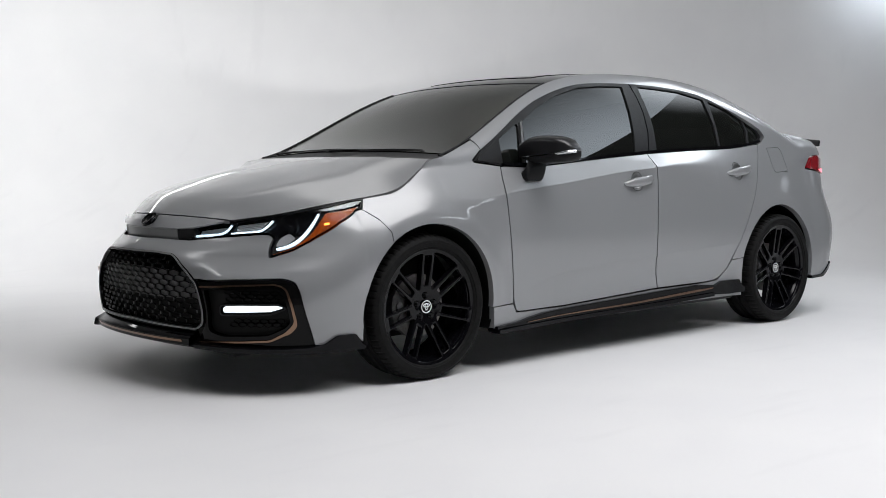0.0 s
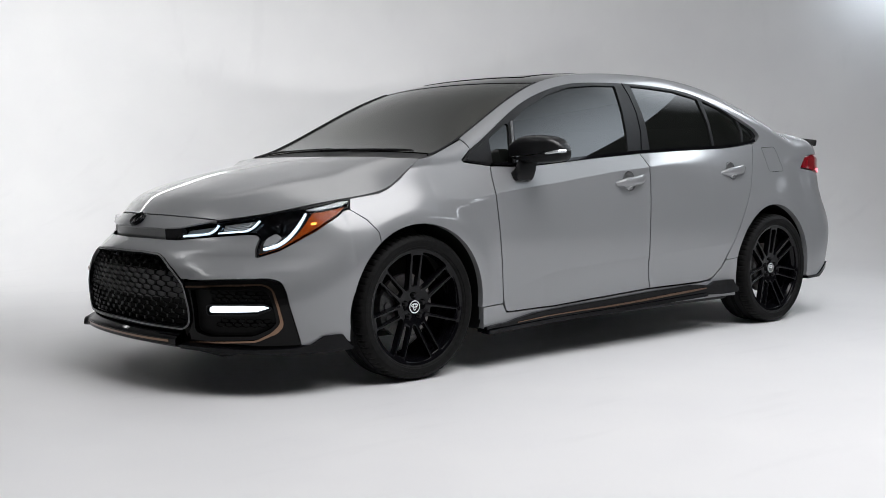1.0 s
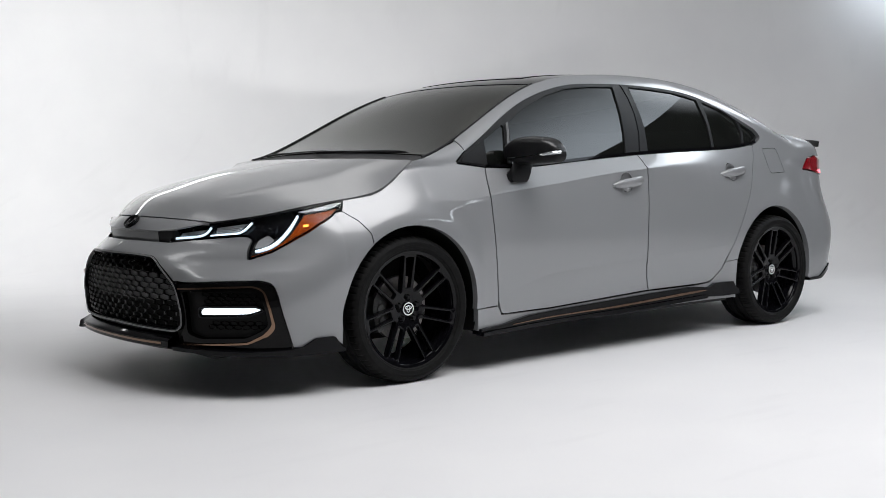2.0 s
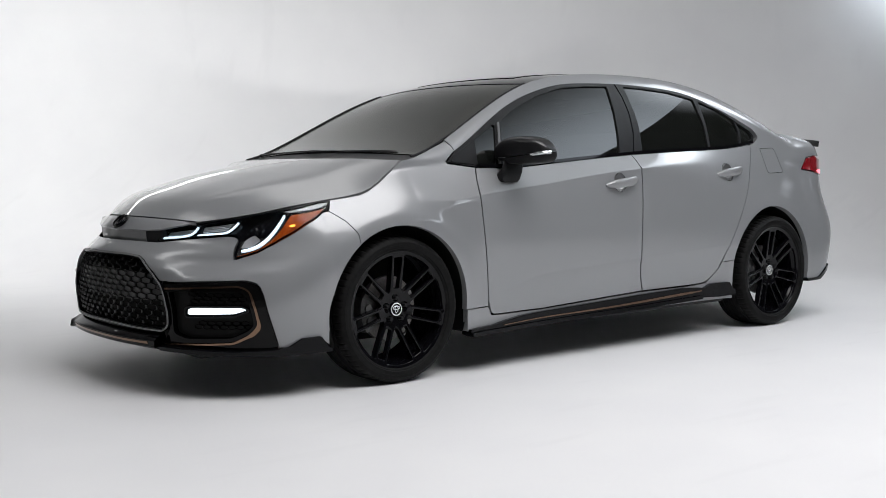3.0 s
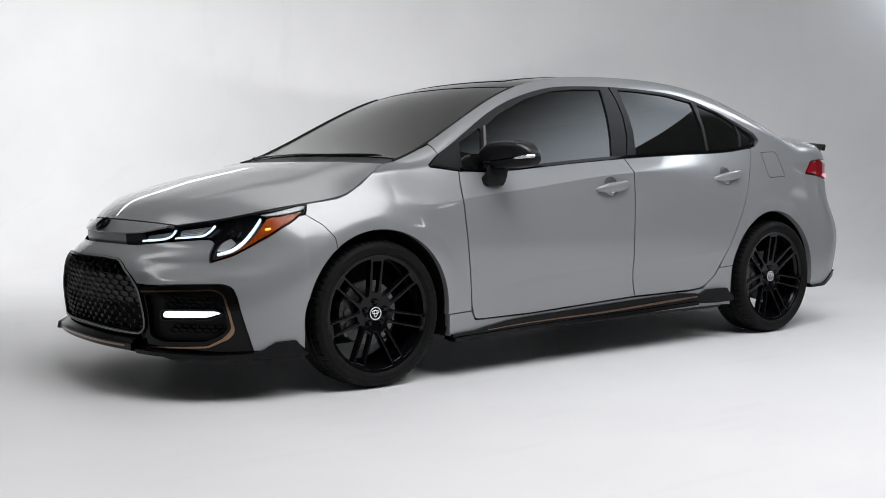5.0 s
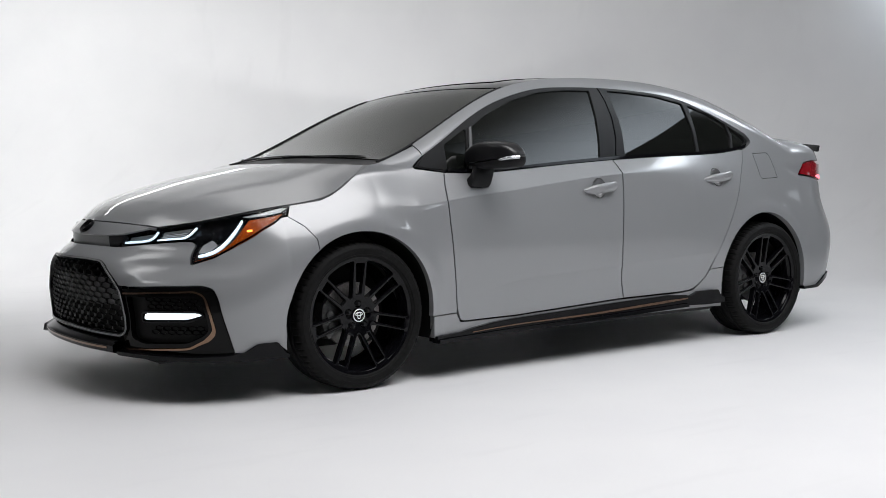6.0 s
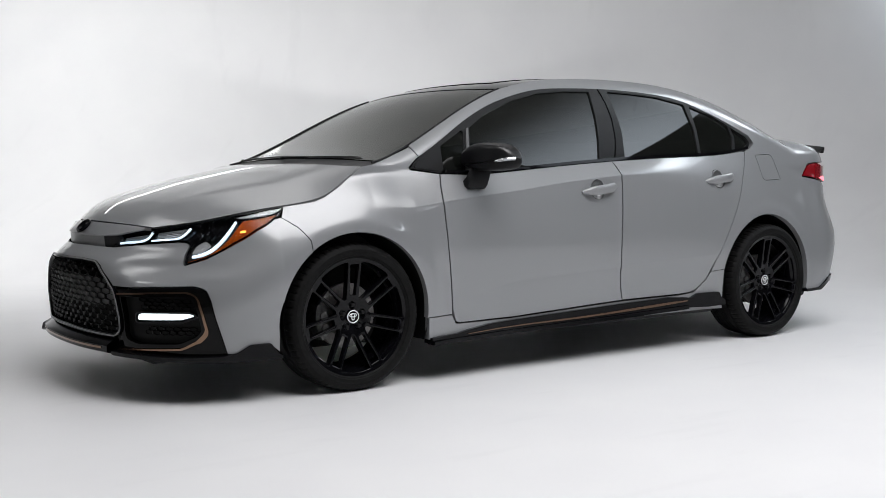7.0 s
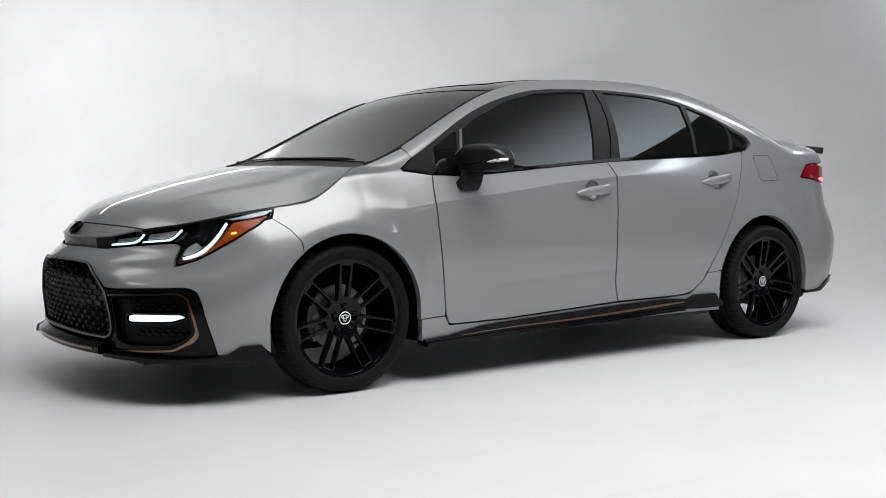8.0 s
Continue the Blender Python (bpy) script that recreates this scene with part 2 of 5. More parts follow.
def sheet(outline, surface, step=0.022, gap=0.0, depth=0.012, offset=0.0, holes=(), flip=False, edge=0.012, fold=None):
    """A panel cut from a surface: its outline in the surface's own measures, shrunk by gap, with a rim of that depth. Returns points, faces and corner normals."""
    from_holes = [dense(np.array(h, float), edge) for h in holes]
    loops = [dense(np.array(outline, float), edge)] + from_holes
    if gap:
        loops = [inward(loops[0], gap)] + [inward(h, -gap) for h in from_holes]
    lo, hi = loops[0].min(0), loops[0].max(0)
    gu, gv = np.meshgrid(np.arange(lo[0] + step / 2, hi[0], step), np.arange(lo[1] + step / 2, hi[1], step), indexing="ij")
    g = np.stack([gu.ravel(), gv.ravel()], 1)
    keep = inside(g, loops[0])
    for h in loops[1:]:
        keep &= ~inside(g, h)
    g = g[keep]
    rim = np.concatenate(loops)
    if fold is not None and len(g):
        crease = np.concatenate([fold + np.array((0, d)) for d in (-0.011, -0.005, 0.0, 0.004, 0.009)])
        near = inside(crease, inward(loops[0], 0.008))
        for h in loops[1:]:
            near &= ~inside(crease, inward(h, -0.008))
        crease = crease[near]
        if len(crease):
            g = g[np.array([np.min(np.hypot(*(crease - q).T)) > 0.012 for q in g])]
            g = np.concatenate([g, crease])
    else:
        crease = np.zeros((0, 2))
    if len(g):
        g, extra = g[:len(g) - len(crease)], crease
        g = g[np.array([np.min(np.abs(rim - q).sum(1)) > 0.55 * step for q in g])]
        g = np.concatenate([g, extra])
    pts = np.concatenate([rim, g]) if len(g) else rim
    edges, start = [], 0
    for l in loops:
        n = len(l)
        edges += [(start + i, start + (i + 1) % n) for i in range(n)]
        start += n
    vs, es, fs, *_ = geometry.delaunay_2d_cdt([Vector(p) for p in pts], edges, [], 0, 1e-7)
    uv = np.array([tuple(v) for v in vs])
    tri = np.array([f[:] for f in fs])
    mid = uv[tri].mean(1)
    ok = inside(mid, loops[0])
    for h in loops[1:]:
        ok &= ~inside(mid, h)
    tri = tri[ok]
    p3, nor = lift(uv, surface, offset, flip)
    verts, faces, normals = p3.tolist(), [], []
    for a, b, c in tri:
        f = (a, c, b) if flip else (a, b, c)
        faces.append(tuple(int(i) for i in f))
        normals += [nor[i] for i in f]
    if depth:
        for k, l in enumerate(loops):
            q, m = lift(l, surface, offset, flip)
            base, n = len(verts), len(l)
            low = q - m * depth
            verts += q.tolist() + low.tolist()
            forward = (area(l) > 0) == (k == 0)
            for i in range(n):
                j = (i + 1) % n
                f = [base + i, base + n + i, base + n + j, base + j]
                if forward == flip:
                    f.reverse()
                w = np.array([verts[x] for x in f[:3]])
                nn = np.cross(w[1] - w[0], w[2] - w[0])
                nn = nn / max(np.linalg.norm(nn), 1e-9)
                faces.append(tuple(f))
                normals += [nn] * 4
    return verts, faces, normals


def lift(uv, surface, offset, flip):
    h = 0.002
    u, v = uv[:, 0], uv[:, 1]
    p = surface(u, v)
    n = np.cross(surface(u + h, v) - surface(u - h, v), surface(u, v + h) - surface(u, v - h))
    n /= np.maximum(np.linalg.norm(n, axis=1), 1e-12)[:, None]
    if flip:
        p, n = p * (1, -1, 1), n * (1, -1, 1)
    return p + n * offset, n


def panel(name, sheets, mat, parent, label=""):
    """One mesh from one or more sheets."""
    verts, faces, normals = [], [], []
    for v, f, n in sheets:
        k = len(verts)
        verts += v
        faces += [tuple(i + k for i in q) for q in f]
        normals += [tuple(q) for q in n]
    mesh = bpy.data.meshes.new(name)
    mesh.from_pydata(verts, [], faces)
    for p in mesh.polygons:
        p.use_smooth = True
    if len(mesh.loops) == len(normals):
        mesh.normals_split_custom_set(normals)
    return link_mesh(name, mesh, mat, parent, label)


def lathe(bm, profile, n=64, a0=0.0, a1=360.0, axis_y=True):
    """Turns (radius, along) pairs round the y axis."""
    full = abs(a1 - a0) >= 359.9
    rings = []
    for k in range(n if full else n + 1):
        a = math.radians(a0 + (a1 - a0) * k / n)
        rings.append([bm.verts.new((r * math.cos(a), y, r * math.sin(a))) for r, y in profile])
    for k in range(n):
        a, b = rings[k], rings[(k + 1) % len(rings)]
        for i in range(len(profile) - 1):
            bm.faces.new((a[i], b[i], b[i + 1], a[i + 1]))
    return bm


def loft(bm, rings, closed=True, caps=True):
    vs = [[bm.verts.new(p) for p in ring] for ring in rings]
    n = len(vs[0])
    for a, b in zip(vs, vs[1:]):
        for i in range(n if closed else n - 1):
            j = (i + 1) % n
            bm.faces.new((a[i], a[j], b[j], b[i]))
    if caps and closed:
        bm.faces.new(vs[0][::-1])
        bm.faces.new(vs[-1])
    return bm


def box(bm, lo, hi, bevel=0.0):
    m = Matrix.Translation([(a + b) / 2 for a, b in zip(lo, hi)]) @ Matrix.Diagonal([*(b - a for a, b in zip(lo, hi)), 1])
    r = bmesh.ops.create_cube(bm, size=1, matrix=m)
    if bevel:
        bmesh.ops.bevel(bm, geom=list({e for v in r["verts"] for e in v.link_edges}), offset=bevel, segments=2, affect="EDGES", profile=0.5)
    return bm


def ribbon(path, surface, width, offset=0.0, depth=0.006, flip=False, closed=False, edge=0.012):
    """A strip of that width along a path on a surface, as a sheet."""
    p = np.array(path, float)
    t = np.gradient(p, axis=0)
    t /= np.maximum(np.linalg.norm(t, axis=1), 1e-9)[:, None]
    n = np.stack([-t[:, 1], t[:, 0]], 1)
    w = np.asarray(width, float) * np.ones(len(p)) / 2
    loop = np.concatenate([p - n * w[:, None], (p + n * w[:, None])[::-1]])
    return sheet(loop, surface, step=0.03, depth=depth, offset=offset, flip=flip, edge=edge)


def tube(points, r, n=10):
    """Rings of a tube of radius r (or one radius a point) along points."""
    p = [Vector(q) for q in points]
    out = []
    for i, q in enumerate(p):
        d = (p[min(i + 1, len(p) - 1)] - p[max(i - 1, 0)]).normalized()
        a = d.orthogonal().normalized() if i == 0 else (a - d * a.dot(d)).normalized()
        b = d.cross(a)
        rr = r[i] if isinstance(r, (list, tuple)) else r
        out.append([q + a * rr * math.cos(2 * math.pi * k / n) + b * rr * math.sin(2 * math.pi * k / n) for k in range(n)])
    return out


def shine(points, n=6):
    """A dense smooth curve through points of the plane."""
    p = np.array(points, float)
    d = np.concatenate([[0], np.cumsum(np.linalg.norm(np.diff(p, axis=0), axis=1))])
    return spline(d, p)(np.linspace(0, d[-1], n * (len(p) - 1) + 1))

# ---- body surface ----
def spline(knots, values):
    """A natural cubic spline through the knots; values may hold several channels."""
    k, v = np.asarray(knots, float), np.asarray(values, float)
    flat = v.reshape(len(k), -1)
    h, n = np.diff(k), len(k)
    a, r = np.eye(n), np.zeros_like(flat)
    for i in range(1, n - 1):
        a[i, i - 1], a[i, i], a[i, i + 1] = h[i - 1], 2 * (h[i - 1] + h[i]), h[i]
        r[i] = 6 * ((flat[i + 1] - flat[i]) / h[i] - (flat[i] - flat[i - 1]) / h[i - 1])
    m = np.linalg.solve(a, r)

    def value(x):
        x = np.asarray(x, float)
        q = np.clip(x, k[0], k[-1]).ravel()
        i = np.clip(np.searchsorted(k, q) - 1, 0, n - 2)
        d, e, w = q - k[i], k[i + 1] - q, h[i]
        c = lambda f: f[:, None]
        out = (m[i] * c(e) ** 3 + m[i + 1] * c(d) ** 3) / (6 * c(w)) + (flat[i] / c(w) - m[i] * c(w) / 6) * c(e) + (flat[i + 1] / c(w) - m[i + 1] * c(w) / 6) * c(d)
        return out.reshape(x.shape + v.shape[1:])
    return value


def ramp(knots, values):
    k, v = np.asarray(knots, float), np.asarray(values, float)
    return lambda x: np.interp(x, k, v)


def smin(a, b, r):
    return 0.5 * (a + b - np.sqrt((a - b) ** 2 + r * r))


# half-widths of the lower side at seven stations (rows) and six heights
STATIONS, HEIGHTS = (-0.35, 0.0, 0.5, 1.3, 2.1, 2.7, 3.05), (0.15, 0.30, 0.45, 0.60, 0.75, 0.90)
OFFSETS = (
    (0.845, 0.869, 0.886, 0.889, 0.864, 0.830),
    (0.872, 0.882, 0.889, 0.894, 0.888, 0.866),
    (0.868, 0.866, 0.876, 0.882, 0.876, 0.861),
    (0.868, 0.860, 0.868, 0.874, 0.867, 0.852),
    (0.872, 0.866, 0.872, 0.878, 0.876, 0.866),
    (0.878, 0.880, 0.887, 0.894, 0.890, 0.876),
    (0.872, 0.878, 0.884, 0.888, 0.880, 0.860),
)
AT_STATION, AT_HEIGHT = spline(STATIONS, np.eye(7)), spline(HEIGHTS, np.eye(6))
# the shoulder above the crease: its height, half-width, slope and softness along the car
S_X = (-0.35, -0.1, 0.09, 0.25, 0.46, 0.86, 1.27, 1.54, 1.80, 2.05, 2.4, 2.7, 3.05)
S_Z = spline(S_X, (0.685, 0.753, 0.790, 0.781, 0.802, 0.845, 0.893, 0.915, 0.928, 0.915, 0.850, 0.750, 0.620))
S_SLOPE = spline(S_X, (0.90, 0.85, 0.78, 0.66, 0.55, 0.58, 0.72, 0.84, 0.90, 0.76, 0.50, 0.36, 0.32))


def low_width(x, z):
    """The half-width of the lower side."""
    x, z = np.broadcast_arrays(np.asarray(x, float), np.asarray(z, float))
    return (AT_STATION(x) @ np.asarray(OFFSETS) * AT_HEIGHT(np.clip(z, 0.1, 0.9))).sum(-1)


S_W = spline(S_X, [float(low_width(x, S_Z(x))) for x in S_X])
S_SOFT = ramp((-0.35, 0.1, 0.3, 0.5, 1.56, 1.8, 2.1, 3.05), (0.06, 0.05, 0.010, 0.0025, 0.0025, 0.018, 0.05, 0.06))


def barrel(z):
    """The outward bow of the side windows."""
    return 0.014 * np.maximum(1 - ((z - 1.155) / 0.215) ** 2, 0)


def base_width(x, z):
    x, z = np.broadcast_arrays(np.asarray(x, float), np.asarray(z, float))
    low = low_width(x, z)
    up = S_W(x) - S_SLOPE(x) * (z - S_Z(x))
    glass = 0.775 - 0.40 * (z - 0.96) + barrel(z) - 9.0 * np.maximum(0.975 - z, 0) ** 2
    body = smin(low, up, S_SOFT(x))
    return -smin(-body, -glass, 0.012)


# the line where the side rolls over into the glass and the roof: height, half-width and the height of the roll
T_X = (0.09, 0.20, 0.36, 0.66, 0.97, 1.30, 1.70, 2.10, 2.50, 2.90, 3.05, 3.20)
T_Z = spline(T_X, (0.962, 0.985, 1.050, 1.206, 1.338, 1.400, 1.418, 1.402, 1.330, 1.186, 1.124, 1.078))
T_W = spline(T_X, (0.760, 0.742, 0.718, 0.664, 0.612, 0.578, 0.562, 0.566, 0.580, 0.605, 0.608, 0.610))
T_R = spline(T_X, (0.040, 0.040, 0.050, 0.050, 0.055, 0.060, 0.060, 0.065, 0.110, 0.110, 0.100, 0.090))


LOWER_Z = spline((0.45, 0.62, 0.75, 1.03, 1.51, 1.96, 2.35), (0.345, 0.362, 0.398, 0.430, 0.452, 0.472, 0.490))


def hollow(x, z):
    """How far the doors fall in below their lower fold."""
    under = np.maximum(LOWER_Z(x) - z, 0)
    return 0.0110 * (1 - np.exp(-under / 0.050)) * np.clip((x - 0.56) / 0.22, 0, 1) * np.clip((2.42 - x) / 0.25, 0, 1)


def half_width(x, z):
    """The half-width of the body side at a place along the car and a height."""
    x, z = np.broadcast_arrays(np.asarray(x, float), np.asarray(z, float))
    top, roll = T_Z(x), T_R(x)
    over = np.clip((z - top + roll) / roll, 0, 1.3) ** 2 * np.clip((x - 0.1) / 0.3, 0, 1)
    flare = sum(0.009 / (1 + np.exp((np.hypot(x - cx, z - 0.32) - 0.428) / 0.014)) for cx in (0.0, 2.668))
    bead = 0.0013 * np.exp(-((z - S_Z(x)) / 0.0045) ** 2) * np.clip((x - 0.15) / 0.3, 0, 1) * np.clip((1.75 - x) / 0.3, 0, 1)
    return base_width(x, z) - over * (base_width(x, top) - T_W(x)) + flare + bead - hollow(x, z)


def crease_height(x):
    """Where the shoulder meets the lower side."""
    z = np.linspace(0.70, 1.0, 301)
    low = low_width(np.full(301, x), z)
    up = float(S_W(x)) - float(S_SLOPE(x)) * (z - float(S_Z(x)))
    return float(z[np.argmin(np.abs(low - up))])


NOSE, TAIL = -0.35, 3.05
NOSE_X = spline((0.12, 0.25, 0.40, 0.50, 0.56, 0.60, 0.63, 0.66, 0.70, 0.76), (-0.925, -0.950, -0.962, -0.965, -0.961, -0.938, -0.908, -0.892, -0.875, -0.825))
NOSE_N = spline((0.12, 0.30, 0.44, 0.56, 0.66, 0.76), (2.4, 2.35, 2.25, 1.75, 1.62, 1.70))
TAIL_X = spline((0.15, 0.30, 0.45, 0.58, 0.68, 0.76, 0.88, 1.0, 1.12), (3.44, 3.53, 3.605, 3.625, 3.575, 3.55, 3.578, 3.60, 3.54))
TAIL_N = 2.9
REACH = 1.10


def cheek(y, z):
    """How far the bumper swells forward round the upper corners of the grille."""
    y = np.abs(y)
    t = np.clip((0.520 - z) / 0.034, 0, 1)
    ledge = 0.021 * t * t * (3 - 2 * t) * np.clip((z - 0.36) / 0.10, 0, 1) * np.clip((y - 0.47) / 0.10, 0, 1) * np.clip((0.78 - y) / 0.10, 0, 1)
    band = np.clip((y - 0.40) / 0.10, 0, 1) * np.clip((0.86 - y) / 0.12, 0, 1)
    ledge = ledge + band * (0.005 * np.exp(-((z - 0.510) / 0.013) ** 2) - 0.009 * np.exp(-((z - 0.553) / 0.028) ** 2))
    return 0.016 * np.exp(-(np.maximum(y - 0.34, 0) / 0.20) ** 2 - ((z - 0.535) / 0.085) ** 2) + ledge


def body(s, z):
    """A point of the body: s runs along the side as x, and round the nose (s below NOSE) or the tail to the middle, REACH further on."""
    s, z = np.broadcast_arrays(np.asarray(s, float), np.asarray(z, float))
    shape, s, z = s.shape, s.ravel(), z.ravel()
    x, w = s.copy(), half_width(np.clip(s, NOSE, TAIL), z)
    f = s < NOSE
    a = np.clip((NOSE - s[f]) / REACH, 0, 1) * np.pi / 2
    n = NOSE_N(np.clip(z[f], .12, .76))
    x[f] = NOSE - (NOSE - NOSE_X(np.clip(z[f], .12, .76))) * np.sin(a) ** (2 / n)
    w[f] = w[f] * np.cos(a) ** (2 / n)
    x[f] -= cheek(w[f], z[f])
    r = s > TAIL
    a = np.clip((s[r] - TAIL) / REACH, 0, 1) * np.pi / 2
    x[r] = TAIL + (TAIL_X(z[r]) - TAIL) * np.sin(a) ** (2 / TAIL_N)
    w[r] = w[r] * np.cos(a) ** (2 / TAIL_N)
    return np.stack([x, -w, z], -1).reshape(shape + (3,))

# the crown of the car between the two roof lines: v along them, q across from -1 to 1
C_X = spline((0.09, 0.36, 0.66, 0.97, 1.70, 2.40, 2.90, 3.33), (0.04, 0.300, 0.600, 0.900, 1.70, 2.48, 3.02, 3.45))
C_Z = spline((0.09, 0.36, 0.66, 0.97, 1.30, 1.70, 2.10, 2.40, 2.90, 3.33), (0.978, 1.060, 1.212, 1.355, 1.414, 1.436, 1.430, 1.374, 1.152, 1.064))


def crown(v, q):
    v, q = np.broadcast_arrays(np.asarray(v, float), np.asarray(q, float))
    k = np.clip(v, 0.09, 3.20)
    a = np.abs(q)
    return np.stack([v + (C_X(v) - v) * (1 - a ** 2), q * T_W(k), T_Z(k) + (C_Z(v) - T_Z(k)) * (1 - a ** 2.2)], -1)


# the bonnet between its two shut lines
B_V = (0.0, 0.2, 0.35, 0.58, 0.74, 0.87, 1.0)
B_RAIL = spline(B_V, ((-0.735, 0.464, 0.709), (-0.599, 0.639, 0.738), (-0.488, 0.722, 0.765), (-0.293, 0.773, 0.797), (-0.130, 0.793, 0.828), (-0.03, 0.782, 0.880), (0.083, 0.770, 0.962)))
B_MID = spline(B_V, ((-0.852, 0.727), (-0.735, 0.810), (-0.61, 0.855), (-0.42, 0.906), (-0.27, 0.936), (-0.15, 0.958), (-0.04, 0.974)))


def hood(v, q):
    v, q = np.broadcast_arrays(np.asarray(v, float), np.asarray(q, float))
    r, m, a = B_RAIL(v), B_MID(v), np.abs(q)
    dome = 0.008 * np.exp(-((a - 0.66) / 0.11) ** 2) * np.clip(v * 4, 0, 1) * np.clip((1.1 - v) * 2, 0, 1)
    return np.stack([r[..., 0] + (m[..., 0] - r[..., 0]) * (1 - a ** 2), q * r[..., 1], r[..., 2] + (m[..., 1] - r[..., 2]) * (1 - a ** 2.4) + dome], -1)


def nose(u, z):
    """The front of the car, by the place across it (from its left to its right) and the height."""
    y, z = np.broadcast_arrays(-np.asarray(u, float), np.asarray(z, float))
    zz = np.clip(z, 0.12, 0.76)
    n, w = NOSE_N(zz), half_width(NOSE + 0 * y, z)
    return np.stack([NOSE - (NOSE - NOSE_X(zz)) * (1 - np.clip(np.abs(y) / w, 0, 1) ** n) ** (1 / n) - cheek(y, z), y, z], -1)


def pane(x, z):
    """The plane of the side windows."""
    x, z = np.broadcast_arrays(np.asarray(x, float), np.asarray(z, float))
    return np.stack([x, -(0.775 - 0.40 * (z - 0.96) + barrel(z)), z], -1)

# ---- studio ----
def cyclorama():
    """Floor and back wall in one sheet with a wide cove between them; seen from above the wall bends round at both ends."""
    bm = bmesh.new()
    ahead, right, origin = AHEAD, ACROSS, MIDDLE
    back, r, high = WALL, 2.2, 5.9
    rows = [(-3.3 + 0.9 * i, 0.0) for i in range(8)]
    rows = [d for d in rows if d[0] < back - r] + [(back - r + r * math.sin(a), r - r * math.cos(a)) for a in np.linspace(0, math.pi / 2, 18)] + [(back, h) for h in np.linspace(r + 0.2, high, 4)]
    grid = [[bm.verts.new(origin + ahead * d + right * s + Vector((0, 0, z))) for s in np.linspace(-16, 8, 32)] for d, z in rows]
    for a, b in zip(grid, grid[1:]):
        for i in range(len(a) - 1):
            bm.faces.new((a[i], a[i + 1], b[i + 1], b[i]))
    ob = part("backdrop", bm, CYC, None, "white seamless cyclorama floor and wall", True)
    tagged(ob, category="backdrop", kind="structure")
    base = Matrix.Translation(origin) @ Matrix.Rotation(math.atan2(ahead.y, ahead.x) - math.pi / 2, 4, "Z")
    # Unseen room shell, assumed; tones chosen for bounce and for reflections in the car.
    for name, lo, hi, mat in (("floor", (-16, -12, -0.12), (16, 6.6, -0.004), DARKFLOOR), ("wall_back", (-16, 6.6, 0), (16, 6.8, 6), GREYWALL), ("wall_left", (-16.2, -12, 0), (-16, 6.6, 6), CYC), ("wall_right", (8, -12, 0), (8.2, 6.6, 6), DARKWALL), ("wall_front", (-16, -12.2, 0), (16, -12, 6), GREYWALL), ("ceiling", (-16.2, -12.2, 6), (16.2, 6.8, 6.2), CEIL)):
        bm = box(bmesh.new(), lo, hi)
        bmesh.ops.transform(bm, matrix=base, verts=bm.verts)
        tagged(part(name, bm, mat, None, ("unseen white studio " if mat is CYC else "plain unseen studio ") + name.split("_")[0], False), category=name.split("_")[0], kind="structure")


cyclorama()

# ---- the car ----
car = tagged(new("car"), "grey compact sedan with black wheels and bronze trim", "car")
ARCH_F, ARCH_R, ARCH = (0.000, 0.320), (2.668, 0.335), 0.360
BELT = [(0.478, 0.930), (0.62, 0.925), (0.939, 0.943), (1.55, 0.988), (2.07, 1.012), (2.50, 1.040), (2.62, 1.058)]
belt = spline(*zip(*BELT))
DLO_TOP = spline((0.389, 0.502, 0.631, 0.822, 1.008, 1.192, 1.372, 1.575, 1.937, 2.275, 2.50, 2.657, 2.735), (1.003, 1.066, 1.143, 1.240, 1.303, 1.343, 1.357, 1.363, 1.354, 1.302, 1.209, 1.132, 1.096))
DOOR_FRONT = [(0.478, 0.927), (0.463, 0.873), (0.452, 0.806), (0.460, 0.706), (0.478, 0.550), (0.494, 0.418), (0.505, 0.312), (0.524, 0.252)]
DOOR_SPLIT = [(1.549, 0.989), (1.558, 0.955), (1.564, 0.915), (1.564, 0.86), (1.560, 0.758), (1.553, 0.65), (1.550, 0.55), (1.552, 0.434), (1.562, 0.356), (1.572, 0.283)]
DOOR_REAR = [(2.10, 0.290), (2.189, 0.352), (2.256, 0.457), (2.400, 0.700), (2.512, 0.900), (2.560, 0.983), (2.585, 1.046)]
CREASE = np.array([(x, crease_height(x)) for x in np.arange(0.10, 2.2, 0.016)])
FOLDS = np.concatenate([CREASE, [(x, float(LOWER_Z(x))) for x in np.arange(0.60, 2.38, 0.016)]])
HANDLES = ((1.402, 0.846), (2.300, 0.893))


def oval(cx, cz, rx, rz, n=28):
    return [(cx + rx * math.cos(2 * math.pi * k / n), cz + rz * math.sin(2 * math.pi * k / n)) for k in range(n)]


